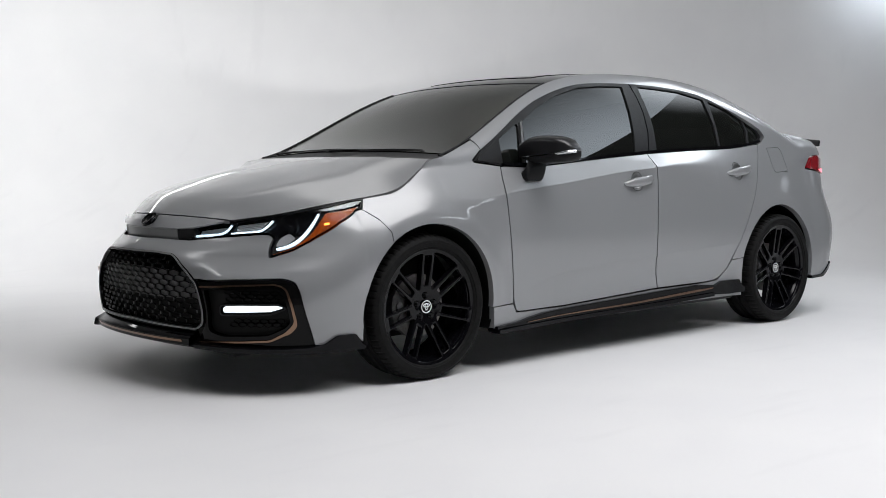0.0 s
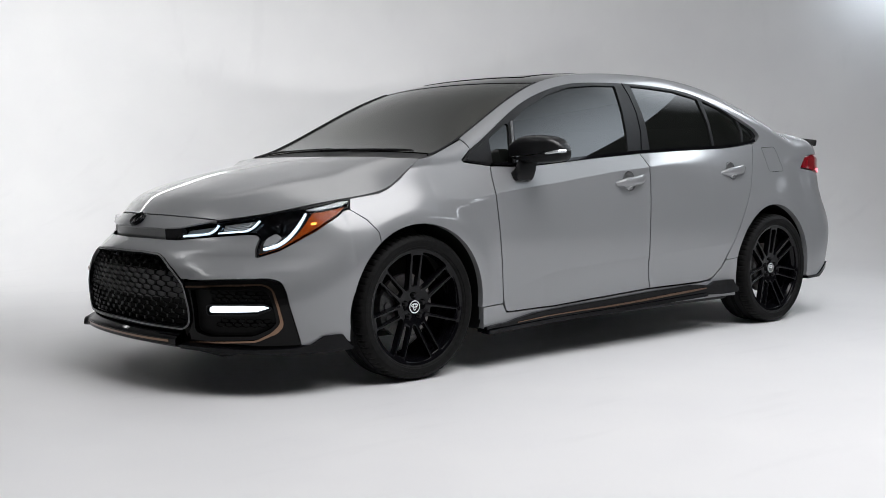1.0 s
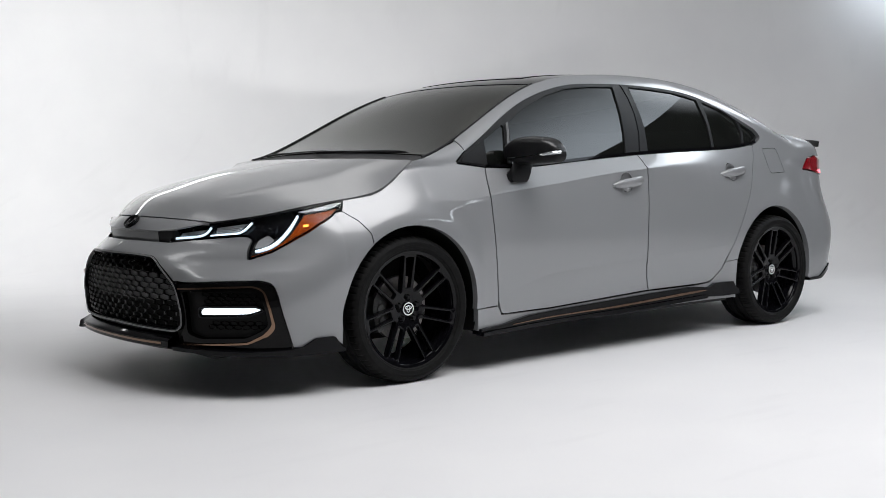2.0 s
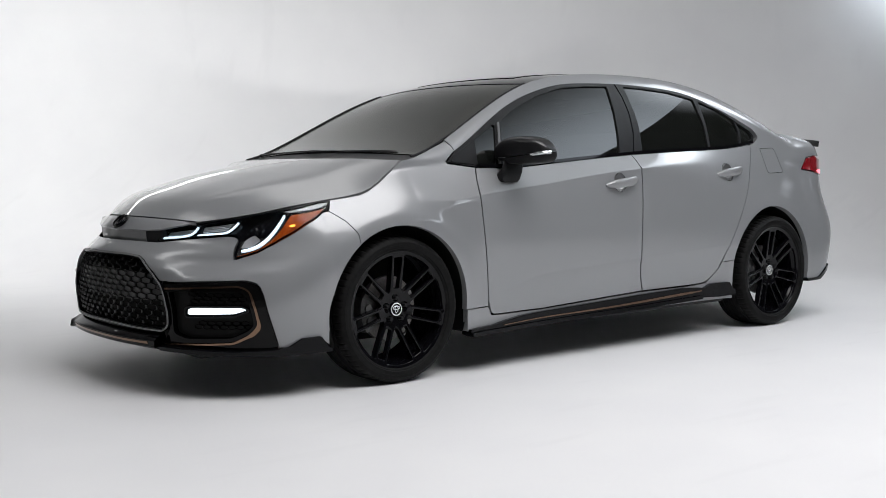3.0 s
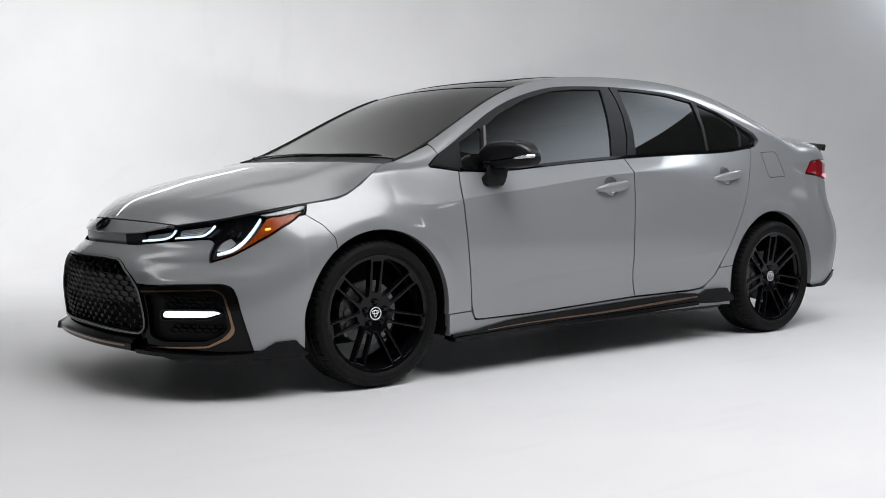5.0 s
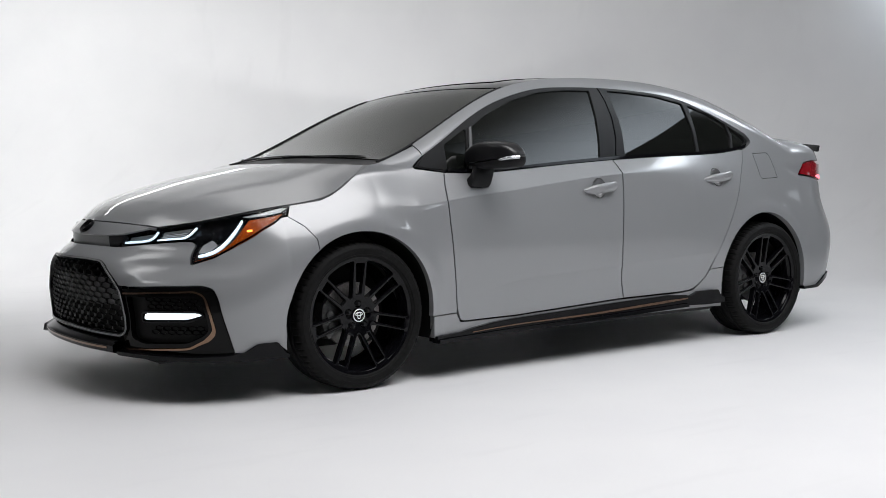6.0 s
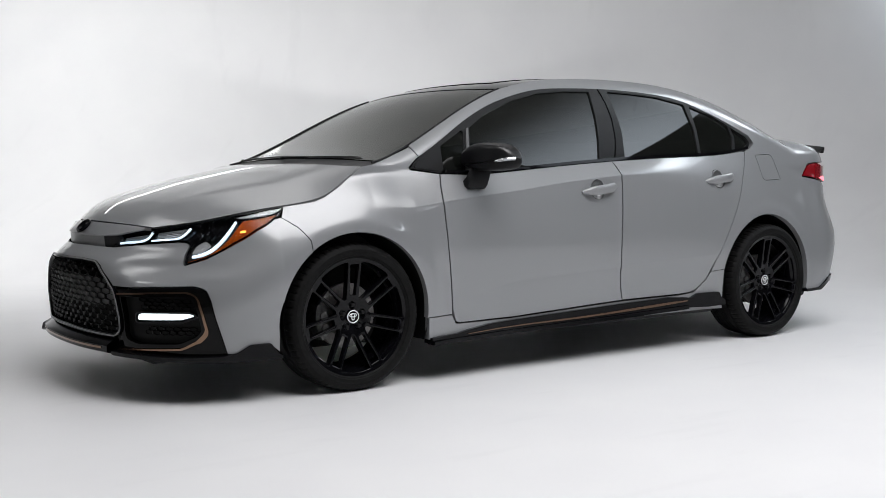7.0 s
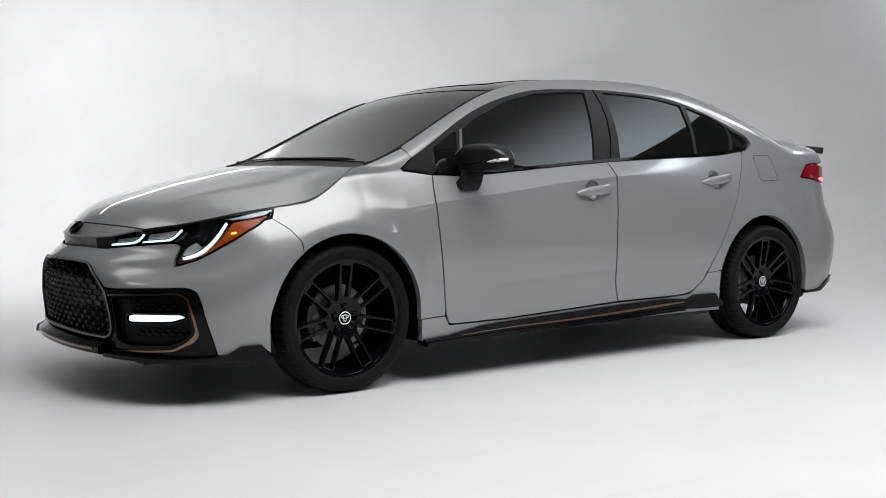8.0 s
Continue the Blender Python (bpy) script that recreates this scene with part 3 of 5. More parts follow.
def front_bumper():
    half = [(-1.45, 0.628), (-1.30, 0.628), (-1.134, 0.624), (-0.994, 0.640), (-0.862, 0.652), (-0.826, 0.651, 0.01), (-0.812, 0.640, 0.01), (-0.816, 0.615), (-0.812, 0.560, 0.01),
            (-0.725, 0.588), (-0.634, 0.641), (-0.503, 0.699), (-0.358, 0.744), (-0.321, 0.750), (-0.262, 0.707), (-0.222, 0.655)]
    half += arc(*ARCH_F, ARCH, 127, 196, 30)
    half += [(-0.355, 0.205), (-0.391, 0.240), (-0.472, 0.240), (-0.528, 0.208), (-0.574, 0.210)]
    half += [(-0.609, 0.308), (-0.649, 0.423, 0.02), (-0.682, 0.468, 0.02), (-0.734, 0.484, 0.02), (-0.895, 0.480), (-1.0517, 0.472), (-1.104, 0.474), (-1.120, 0.507), (-1.150, 0.553), (-1.170, 0.566), (-1.207, 0.571), (-1.45, 0.573)]
    loop = rounded(half)
    panel("front_bumper", [sheet(loop, body, gap=0.0015, depth=0.03, flip=f) for f in (False, True)], PAINT, car, "grey painted front bumper")
    ridge = ramp((0, 0.06, 0.12, 0.18, 0.235, 0.32, 0.455), (-0.900, -0.898, -0.893, -0.884, -0.872, -0.842, -0.775))
    edge = ramp((0, 0.235, 0.32, 0.455), (0.672, 0.673, 0.678, 0.704))
    bm, rings = bmesh.new(), []
    for q in np.linspace(-0.985, 0.985, 61):
        h = hood(0.0, q)
        y = float(h[1])
        x0, z0 = float(ridge(abs(y))), float(edge(abs(y)))
        x1, z1 = float(h[0]) - 0.004, float(h[2]) - 0.0035
        rings.append([(x0 + 0.010, y, z0 - 0.006), (x0 + 0.002, y, z0 - 0.004), (x0, y, z0)] + [(x0 + (x1 - x0) * t, y, z0 + (z1 - z0) * t + 0.010 * t * (1 - t)) for t in (0.2, 0.4, 0.6, 0.8, 1.0)] + [(x1 + 0.004, y, z1 - 0.014)])
    loft(bm, rings, closed=False, caps=False)
    bmesh.ops.recalc_face_normals(bm, faces=bm.faces)
    part("nose_panel", bm, PAINT, car)
    for name, y0, y1, mat, label in (("nose_bar", -0.235, 0.235, SATINGREY, "satin grey nose bar under the bonnet edge"), ("bar_end", -0.325, -0.237, TRIM, "black bar end"), ("bar_end", 0.237, 0.325, TRIM, "black bar end")):
        bm, rings = bmesh.new(), []
        for y in np.linspace(y0, y1, 21):
            x, z = float(ridge(abs(y))) + 0.006, float(edge(abs(y)))
            rings.append([(x + 0.02, y, z - 0.006), (x, y, z - 0.006), (x + 0.002, y, 0.640), (x + 0.004, y, 0.624), (x + 0.008, y, 0.619), (x + 0.04, y, 0.617)])
        loft(bm, rings)
        bmesh.ops.recalc_face_normals(bm, faces=bm.faces)
        part(name, bm, mat, car, label)


def hexes(lo, hi, wide, tall, allowed, surface, offset, depth, bar, flip=False):
    """A honeycomb: each cell a hexagonal ring with a rim that leads inward."""
    verts, faces = [], []
    rows = int((hi[1] - lo[1]) / (0.75 * tall)) + 2
    for j in range(rows):
        for i in range(int((hi[0] - lo[0]) / wide) + 2):
            cx, cz = lo[0] + wide * (i + 0.5 * (j % 2)), lo[1] + 0.75 * tall * j
            if not allowed(cx, cz):
                continue
            ring = np.array([(cx + wide / 2 * c, cz + tall / 2 * s) for c, s in ((1, 0.5), (0, 1), (-1, 0.5), (-1, -0.5), (0, -1), (1, -0.5))])
            mid = np.array((cx, cz))
            inner = mid + (ring - mid) * (1 - bar)
            outer = mid + (ring - mid) * 1.0
            deep = mid + (ring - mid) * (1 - bar * 1.7)
            a, n = lift(outer, surface, offset - 0.004, flip)
            b, n2 = lift(inner, surface, offset, flip)
            c, n3 = lift(deep, surface, offset - depth, flip)
            k = len(verts)
            verts += a.tolist() + b.tolist() + c.tolist()
            for e in range(6):
                g = (e + 1) % 6
                for r in (0, 6):
                    q = (k + r + e, k + r + g, k + r + 6 + g, k + r + 6 + e)
                    faces.append(q[::-1] if flip else q)
    return verts, faces, []


def grille():
    half = [(-0.300, 0.568, 0.02), (-0.335, 0.551, 0.02), (-0.404, 0.504), (-0.458, 0.457, 0.02), (-0.484, 0.407, 0.02), (-0.495, 0.345, 0.02), (-0.489, 0.290, 0.02), (-0.452, 0.265, 0.02)]
    outer = [(-x, z, *r) for x, z, *r in half[::-1]]
    loop = rounded(half + [(-0.30, 0.266), (0.0, 0.270), (0.30, 0.266)] + outer + [(0.20, 0.575), (0.0, 0.577), (-0.20, 0.575)])
    hole = inward(dense(loop, 0.02), 0.012)
    inner_hole = inward(dense(loop, 0.02), 0.034)
    frame_ob = panel("grille_surround", [sheet(loop, nose, gap=0.0, depth=0.05, offset=0.006, holes=[hole])], BLACK, car, "gloss black grille surround")
    test = inward(dense(loop, 0.02), 0.010)
    v, f, _ = hexes((-0.52, 0.25), (0.52, 0.58), 0.067, 0.0295, lambda x, z: bool(inside(np.array([(x, z)]), test)[0]), nose, -0.006, 0.008, 0.085)
    mesh = bpy.data.meshes.new("grille_mesh")
    mesh.from_pydata(v, [], f)
    link_mesh("grille_mesh", mesh, MESHBLACK, frame_ob, "black honeycomb grille mesh")
    panel("grille_plate", [sheet(rounded([(-0.465, 0.392), (-0.2, 0.384), (0.2, 0.384), (0.465, 0.392), (0.448, 0.452), (0.395, 0.502), (0.2, 0.507), (-0.2, 0.507), (-0.395, 0.502), (-0.448, 0.452)]), nose, step=0.04, depth=0.004, offset=-0.017)], PLATE, frame_ob, "dark grey plate behind the mesh")
    # Near-black sheet stands for the shade behind the mesh.
    panel("grille_backing", [sheet(inner_hole, nose, step=0.05, depth=0, offset=-0.055)], DARK, frame_ob)
    rim = inward(dense(loop, 0.012), 0.002)
    # Thin rim in lighter grey: the edge's catch-light is put into its colour.
    panel("grille_edge_glint", [sheet(rim, nose, depth=0.006, offset=0.010, holes=[inward(rim, 0.005)])], SATINGREY, frame_ob)


def fascia():
    for f in (False, True):
        out = rounded([(-1.098, 0.463), (-0.895, 0.477), (-0.736, 0.481, 0.02), (-0.684, 0.465, 0.02), (-0.651, 0.421, 0.02), (-0.611, 0.307), (-0.577, 0.213), (-0.60, 0.19), (-0.777, 0.185), (-1.125, 0.19), (-1.115, 0.23), (-1.083, 0.277), (-1.083, 0.359)])
        path = [(-1.090, 0.444), (-0.894, 0.456), (-0.752, 0.459, 0.03), (-0.712, 0.438, 0.03), (-0.682, 0.368), (-0.663, 0.300, 0.02), (-0.694, 0.268, 0.02), (-0.780, 0.231, 0.02), (-0.930, 0.224), (-1.118, 0.215)]
        pocket = rounded([(-1.072, 0.432, 0.01), (-0.90, 0.440), (-0.765, 0.443, 0.02), (-0.730, 0.425, 0.02), (-0.703, 0.365), (-0.690, 0.306, 0.015), (-0.715, 0.282, 0.015), (-0.79, 0.252, 0.015), (-1.00, 0.244, 0.02), (-1.062, 0.262, 0.02), (-1.064, 0.34)])
        side = panel("bumper_fascia", [sheet(out, body, gap=0.001, depth=0.03, offset=-0.002, holes=[pocket], flip=f)], FASCIA, car, "gloss black bumper corner fascia")
        panel("pocket", [sheet(inward(pocket, -0.004), body, step=0.04, depth=0, offset=-0.028, flip=f)], POCKET, side)
        line = rounded(path)
        n = len(line)
        widths = np.interp(np.linspace(0, 1, n), (0, 0.3, 0.42, 0.55, 0.7, 0.8, 1.0), (0.007, 0.007, 0.011, 0.021, 0.019, 0.009, 0.007))
        panel("bronze_strip", [ribbon(line, body, widths, 0.004, 0.02, f)], BRONZE, side, "bronze accent strip")
        for name, z0, z1, s0, s1 in (("upper_mesh", 0.392, 0.436, -0.965, -0.735), ("lower_mesh", 0.290, 0.322, -0.955, -0.715)):
            v, q, _ = hexes((s0, z0), (s1, z1), 0.040, 0.022, lambda x, z: s0 <= x <= s1 and z0 <= z <= z1, body, -0.022, 0.008, 0.14, f)
            mesh = bpy.data.meshes.new(name)
            mesh.from_pydata(v, [], q)
            link_mesh(name, mesh, MESHBLACK, side, "black honeycomb insert")
        cap = rounded([(-1.008, 0.332, 0.015), (-0.78, 0.340), (-0.712, 0.362, 0.01), (-0.745, 0.377), (-0.98, 0.370, 0.01), (-1.008, 0.366, 0.015)])
        fog = panel("fog_lamp_bezel", [sheet(inward(dense(cap, 0.012), -0.006), body, depth=0.02, offset=-0.010, flip=f, holes=[inward(dense(cap, 0.012), 0.001)])], BLACK, side)
        lit = rounded([(-0.994, 0.343, 0.012), (-0.78, 0.350), (-0.722, 0.365, 0.008), (-0.752, 0.372), (-0.965, 0.367, 0.01), (-0.994, 0.363, 0.012)])
        panel("fog_lamp", [sheet(lit, body, depth=0.012, offset=-0.008, flip=f)], FOG, side, "lit white LED fog lamp")


def lip_spoiler():
    wing = rounded([(-1.124, 0.210), (-0.987, 0.206), (-0.777, 0.200), (-0.60, 0.204), (-0.530, 0.212), (-0.474, 0.244, 0.008), (-0.391, 0.246, 0.006), (-0.362, 0.202), (-0.348, 0.192), (-0.350, 0.180), (-0.60, 0.178), (-0.80, 0.184), (-1.124, 0.194)])
    bm = bmesh.new()
    for f in (False, True):
        rings = []
        for s in np.linspace(-1.45, -1.128, 32):
            end = (0.012 if f else 0.003) * max(0.0, (s + 1.165) / 0.037)
            prof = [lift(np.array([(s, z)]), body, d, f)[0][0] for z, d in ((0.280, -0.010), (0.258, -0.002), (0.244, 0.022 + end), (0.239, 0.036 + end), (0.235, 0.040 + end), (0.211, 0.042 + 1.6 * end), (0.206, 0.037 + 1.6 * end), (0.203, -0.03))]
            rings.append([tuple(q) for q in prof])
        loft(bm, rings, caps=False)
    bmesh.ops.remove_doubles(bm, verts=bm.verts, dist=1e-4)
    bmesh.ops.recalc_face_normals(bm, faces=bm.faces)
    lip = part("front_lip", bm, BLACK, car, "gloss black front lip with bronze stripes")
    for f in (False, True):
        panel("lip_wing", [sheet(wing, lambda a, b: body(a, b) + lean(a, b), depth=0.08, offset=0.012, flip=f)], BLACK, lip)
    under = rounded([(-1.45, 0.232), (-1.125, 0.225), (-1.10, 0.205), (-0.6, 0.205), (-0.56, 0.185), (-1.45, 0.185)])
    panel("lip_shelf", [sheet(under, body, depth=0.02, offset=-0.006, flip=f) for f in (False, True)], BLACK, lip)
    for f in (False, True):
        panel("lip_strip", [ribbon(shine([(-1.45, 0.2265), (-1.30, 0.2265), (-1.165, 0.2265)]), body, 0.009, 0.0425, 0.006, f)], BRONZE, lip, "bronze lip stripe")


def lean(a, b):
    """How the lip's wings swing out from the body towards the nose."""
    out = np.clip((-0.45 - np.asarray(a, float)) / 0.6, 0, 1) * 0.028
    return np.stack([-out * 0.75, -out * 0.66, 0 * out], -1)


def bonnet():
    rear = [(1.0, q) for q in np.linspace(-1, 1, 25)]
    front = [(0.0, q) for q in np.linspace(1, -1, 25)]
    left = [(v, 1.0) for v in np.linspace(1, 0, 20)[1:-1]]
    right = [(v, -1.0) for v in np.linspace(0, 1, 20)[1:-1]]
    loop = np.array([(v * 0.95, q * 0.75) for v, q in rear + left + front + right])
    panel("bonnet", [sheet(loop, lambda a, b: hood(a / 0.95, b / 0.75), gap=0.003, depth=0.014)], PAINT, car, "grey bonnet with two soft ridges")


def fender(f):
    edge = [(-0.297, 0.795), (-0.230, 0.804), (-0.162, 0.814), (-0.115, 0.831), (-0.045, 0.869), (0.033, 0.920), (0.083, 0.960)]
    top = [(0.148, 0.972), (0.234, 1.000), (0.362, 1.048)]
    loop = edge + top + [(0.389, 1.003), (0.352, 0.975), (0.325, 0.955), (0.334, 0.944)] + [DOOR_FRONT[0]] + DOOR_FRONT[1:-1] + [(0.503, 0.292), (0.366, 0.288)]
    loop += arc(*ARCH_F, ARCH, -5, 127, 40) + [(-0.222, 0.655), (-0.262, 0.707), (-0.321, 0.750)]
    return panel("front_fender", [sheet(rounded(loop), body, step=0.014, gap=0.0025, depth=0.03, flip=f, fold=CREASE)], PAINT, car)


def sill(f):
    low = [(0.367, 0.19), (0.367, 0.288), (0.503, 0.290), (0.524, 0.250), (0.566, 0.248), (0.859, 0.247), (1.277, 0.265), (1.573, 0.277), (1.988, 0.280), (2.10, 0.288), (2.189, 0.350), (2.225, 0.395), (2.314, 0.402), (2.308, 0.29), (2.30, 0.19)]
    panel("sill", [sheet(rounded(low), body, gap=0.0015, depth=0.03, flip=f)], PAINT, car)
    out = rounded([(0.372, 0.198), (0.52, 0.206), (0.60, 0.220), (0.70, 0.233), (0.859, 0.241), (1.572, 0.268), (1.90, 0.276), (2.02, 0.268), (2.06, 0.262), (2.12, 0.283), (2.265, 0.284), (2.285, 0.250), (2.308, 0.240), (2.312, 0.213), (2.19, 0.206), (2.026, 0.212), (1.57, 0.200), (0.856, 0.178), (0.415, 0.172), (0.372, 0.172)], 0.004)
    skirt = panel("side_skirt", [sheet(out, body, depth=0.06, offset=0.020, flip=f)], BLACK, car, "gloss black side skirt with a bronze stripe")
    cove = rounded([(0.60, 0.216), (0.72, 0.230), (0.90, 0.238), (1.57, 0.263), (1.90, 0.270), (2.02, 0.262), (1.98, 0.252), (1.40, 0.236), (0.90, 0.217)])
    panel("skirt_cove", [sheet(cove, body, depth=0.0, offset=0.0225, flip=f)], BLACK, skirt)
    line = shine([(0.575, 0.200), (0.90, 0.212), (1.274, 0.219), (1.62, 0.232), (2.03, 0.250)])
    panel("bronze_stripe", [ribbon(line, body, np.interp(np.linspace(0, 1, len(line)), (0, 0.4, 0.9, 1), (0.003, 0.008, 0.013, 0.006)), 0.025, 0.01, f)], BRONZE, skirt, "bronze accent stripe")
    blade = rounded([(0.372, 0.184), (0.55, 0.188), (1.57, 0.211), (2.03, 0.224), (2.03, 0.205), (1.57, 0.192), (0.55, 0.170), (0.372, 0.168)])
    panel("skirt_blade", [sheet(blade, body, depth=0.05, offset=0.034, flip=f)], BLACK, skirt)


def door(name, loop, handle, f):
    hx, hz = handle
    cup = oval(hx - 0.006, hz, 0.043, 0.046)
    skin = panel(name, [sheet(rounded(loop), body, gap=0.0038, depth=0.02, holes=[np.array(cup)], flip=f, fold=FOLDS)], PAINT, car)
    sg = 1 if f else -1
    bm = bmesh.new()
    w = float(half_width(hx - 0.02, hz))
    rings = []
    for k in range(7):
        r, d = math.cos(k / 6 * math.pi / 2), math.sin(k / 6 * math.pi / 2)
        rings.append([(hx - 0.006 + 0.044 * r * math.cos(a), sg * (float(half_width(hx - 0.006 + 0.044 * math.cos(a), hz + 0.047 * math.sin(a))) * (1 if k == 0 else 0) + (0 if k == 0 else (w - 0.026 * d))), hz + 0.047 * r * math.sin(a)) for a in np.linspace(0, 2 * math.pi, 24, endpoint=False)])
    loft(bm, rings, caps=False)
    part("handle_cup", bm, PAINT, skin)
    bm = bmesh.new()
    rings = []
    for t in np.linspace(0, 1, 21):
        x = hx - 0.112 + 0.232 * t
        thick = 0.0235 * (0.22 + 0.78 * min(1.0, t / 0.3) ** 0.6) * (1.0 if t < 0.85 else max(0.25, 1 - ((t - 0.85) / 0.15) ** 3))
        out = w + 0.026 - 0.028 * abs(2 * t - 1) ** 2.6
        z = hz + 0.026 * (t - 0.5)
        rings.append([(x, sg * (out + 0.011 * math.cos(a)), z + thick * math.sin(a)) for a in np.linspace(0, 2 * math.pi, 16, endpoint=False)])
    loft(bm, rings)
    bmesh.ops.recalc_face_normals(bm, faces=bm.faces)
    part("door_handle", bm, PAINT, skin, "grey painted door handle")
    return skin


def doors(f):
    split = [(x, z) for x, z in DOOR_SPLIT]
    front = DOOR_FRONT[:-1] + [(0.524, 0.252, 0.05), (0.566, 0.250), (0.859, 0.250), (1.277, 0.268), (1.578, 0.281)] + split[::-1][1:] + [(x, belt(x)) for x in np.linspace(1.50, 0.52, 20)]
    a = door("front_door", front, HANDLES[0], f)
    rear = [(1.578, 0.281), (1.988, 0.284)] + [DOOR_REAR[0] + (0.06,)] + DOOR_REAR[1:] + [(x, belt(x)) for x in np.linspace(2.55, 1.60, 20)] + split[:-1]
    b = door("rear_door", rear, HANDLES[1], f)
    sides(a, b, f)


def sides(front, rear, f):
    """Window frames and panes of both doors, and the small fixed pane behind them."""
    top = lambda x: float(DLO_TOP(x))
    low = lambda x: float(belt(x)) - 0.004
    cut = [(1.588, 0.985), (1.628, 1.10), (1.640, 1.205), (1.630, 1.29), (1.606, 1.362)]
    main = rounded([(0.668, 0.935, 0.008), (1.486, 0.995, 0.008), (1.512, 1.10), (1.530, 1.205), (1.541, 1.342, 0.008), (1.365, 1.337), (1.184, 1.320), (0.998, 1.274), (0.807, 1.197), (0.706, 1.137, 0.008)])
    small = rounded([(0.515, 0.942, 0.006), (0.622, 0.938, 0.006), (0.664, 1.118, 0.006), (0.655, 1.124), (0.520, 1.050, 0.006)])
    loop = [(0.331, 0.949), (0.40, 0.940), (0.478, 0.928)] + along(low, 0.50, 1.56, 20) + cut + along(top, 1.58, 0.40, 40) + [(0.352, 0.972)]
    frame_f = panel("window_frame", [sheet(rounded(loop), pane, step=0.05, gap=0.002, depth=0.02, offset=0.004, holes=[main, small], flip=f)], TRIM, front, "black window frame")
    panel("window", [sheet(inward(dense(main, 0.02), -0.004), pane, step=0.05, depth=0.0, offset=-0.004, flip=f)], GLASS, front, "dark tinted front window")
    panel("quarter_window", [sheet(inward(dense(small, 0.02), -0.004), pane, step=0.05, depth=0.0, offset=-0.003, flip=f)], GLASS, front)
    panel("sail_panel", [sheet(rounded([(0.352, 0.953, 0.01), (0.492, 0.936, 0.005), (0.497, 1.044, 0.005), (0.372, 0.978, 0.01)]), pane, step=0.05, depth=0.006, offset=0.008, flip=f)], TRIM, front)
    panel("divider_bar", [sheet(rounded([(0.634, 0.934), (0.650, 0.934), (0.697, 1.140), (0.682, 1.132)]), pane, step=0.05, depth=0.008, offset=0.010, flip=f)], PLATE, front, "dark grey window divider bar")
    big = rounded([(1.668, 0.998, 0.006), (2.222, 1.026, 0.006), (2.238, 1.16), (2.220, 1.296, 0.008), (2.029, 1.330), (1.834, 1.342), (1.672, 1.347, 0.006), (1.690, 1.20), (1.690, 1.13)])
    aft = rounded([(2.248, 1.029, 0.006), (2.510, 1.047, 0.006), (2.534, 1.12), (2.520, 1.188, 0.008), (2.410, 1.240), (2.262, 1.286, 0.006), (2.264, 1.16)])
    tip = rounded([(2.536, 1.051, 0.006), (2.612, 1.066, 0.01), (2.656, 1.090, 0.018), (2.630, 1.124), (2.546, 1.174, 0.006), (2.558, 1.12)])
    split = [(2.536, 1.041), (2.556, 1.12), (2.541, 1.190)]
    loop = [(1.596, 0.983)] + along(low, 1.60, 2.52, 20) + [(2.575, 1.045), (2.622, 1.056, 0.02), (2.682, 1.092, 0.025)] + along(top, 2.645, 1.612, 40) + [(x + 0.005, z) for x, z in cut[::-1][1:]]
    frame_r = panel("window_frame", [sheet(rounded(loop), pane, step=0.05, gap=0.002, depth=0.02, offset=0.004, holes=[big, aft, tip], flip=f)], TRIM, rear, "black window frame")
    for name, g in (("window", big), ("vent_window", aft), ("corner_window", tip)):
        panel(name, [sheet(inward(dense(g, 0.02), -0.004), pane, step=0.05, depth=0.0, offset=-0.004, flip=f)], GLASS, rear, "dark tinted rear window" if name == "window" else "")
    panel("belt_moulding", [ribbon(np.array(along(lambda x: low(x) + 0.004, 0.50, 2.62, 40)), pane, 0.014, 0.027, 0.03, f)], BLACK, front)


def body_side(f):
    """The pillars, the roof rail and the rear quarter, which are one pressing."""
    loop = along(T_Z, 3.05, 0.366, 60)
    loop += [(0.389, 1.003)] + along(DLO_TOP, 0.405, 2.648, 50) + [(2.684, 1.092, 0.025), (2.622, 1.055, 0.02)] + [(x, z) for x, z in DOOR_REAR[::-1]][:-2] + [(2.225, 0.397), (2.316, 0.405)]
    loop += arc(*ARCH_R, ARCH, 166, 34, 40) + [(3.05, 0.70), (3.10, 0.840), (3.062, 0.904, 0.008), (3.106, 0.978, 0.012), (3.202, 0.988), (3.34, 0.985), (3.40, 1.066)]
    fuel = rounded([(2.664, 1.026, 0.006), (2.815, 1.032, 0.03), (2.862, 0.886, 0.012), (2.690, 0.880, 0.03)])
    side = panel("body_side", [sheet(rounded(loop), body, step=0.016, gap=0.0, depth=0.03, holes=[fuel], flip=f)], PAINT, car)
    panel("fuel_door", [sheet(fuel, body, gap=0.003, depth=0.012, flip=f)], PAINT, side)


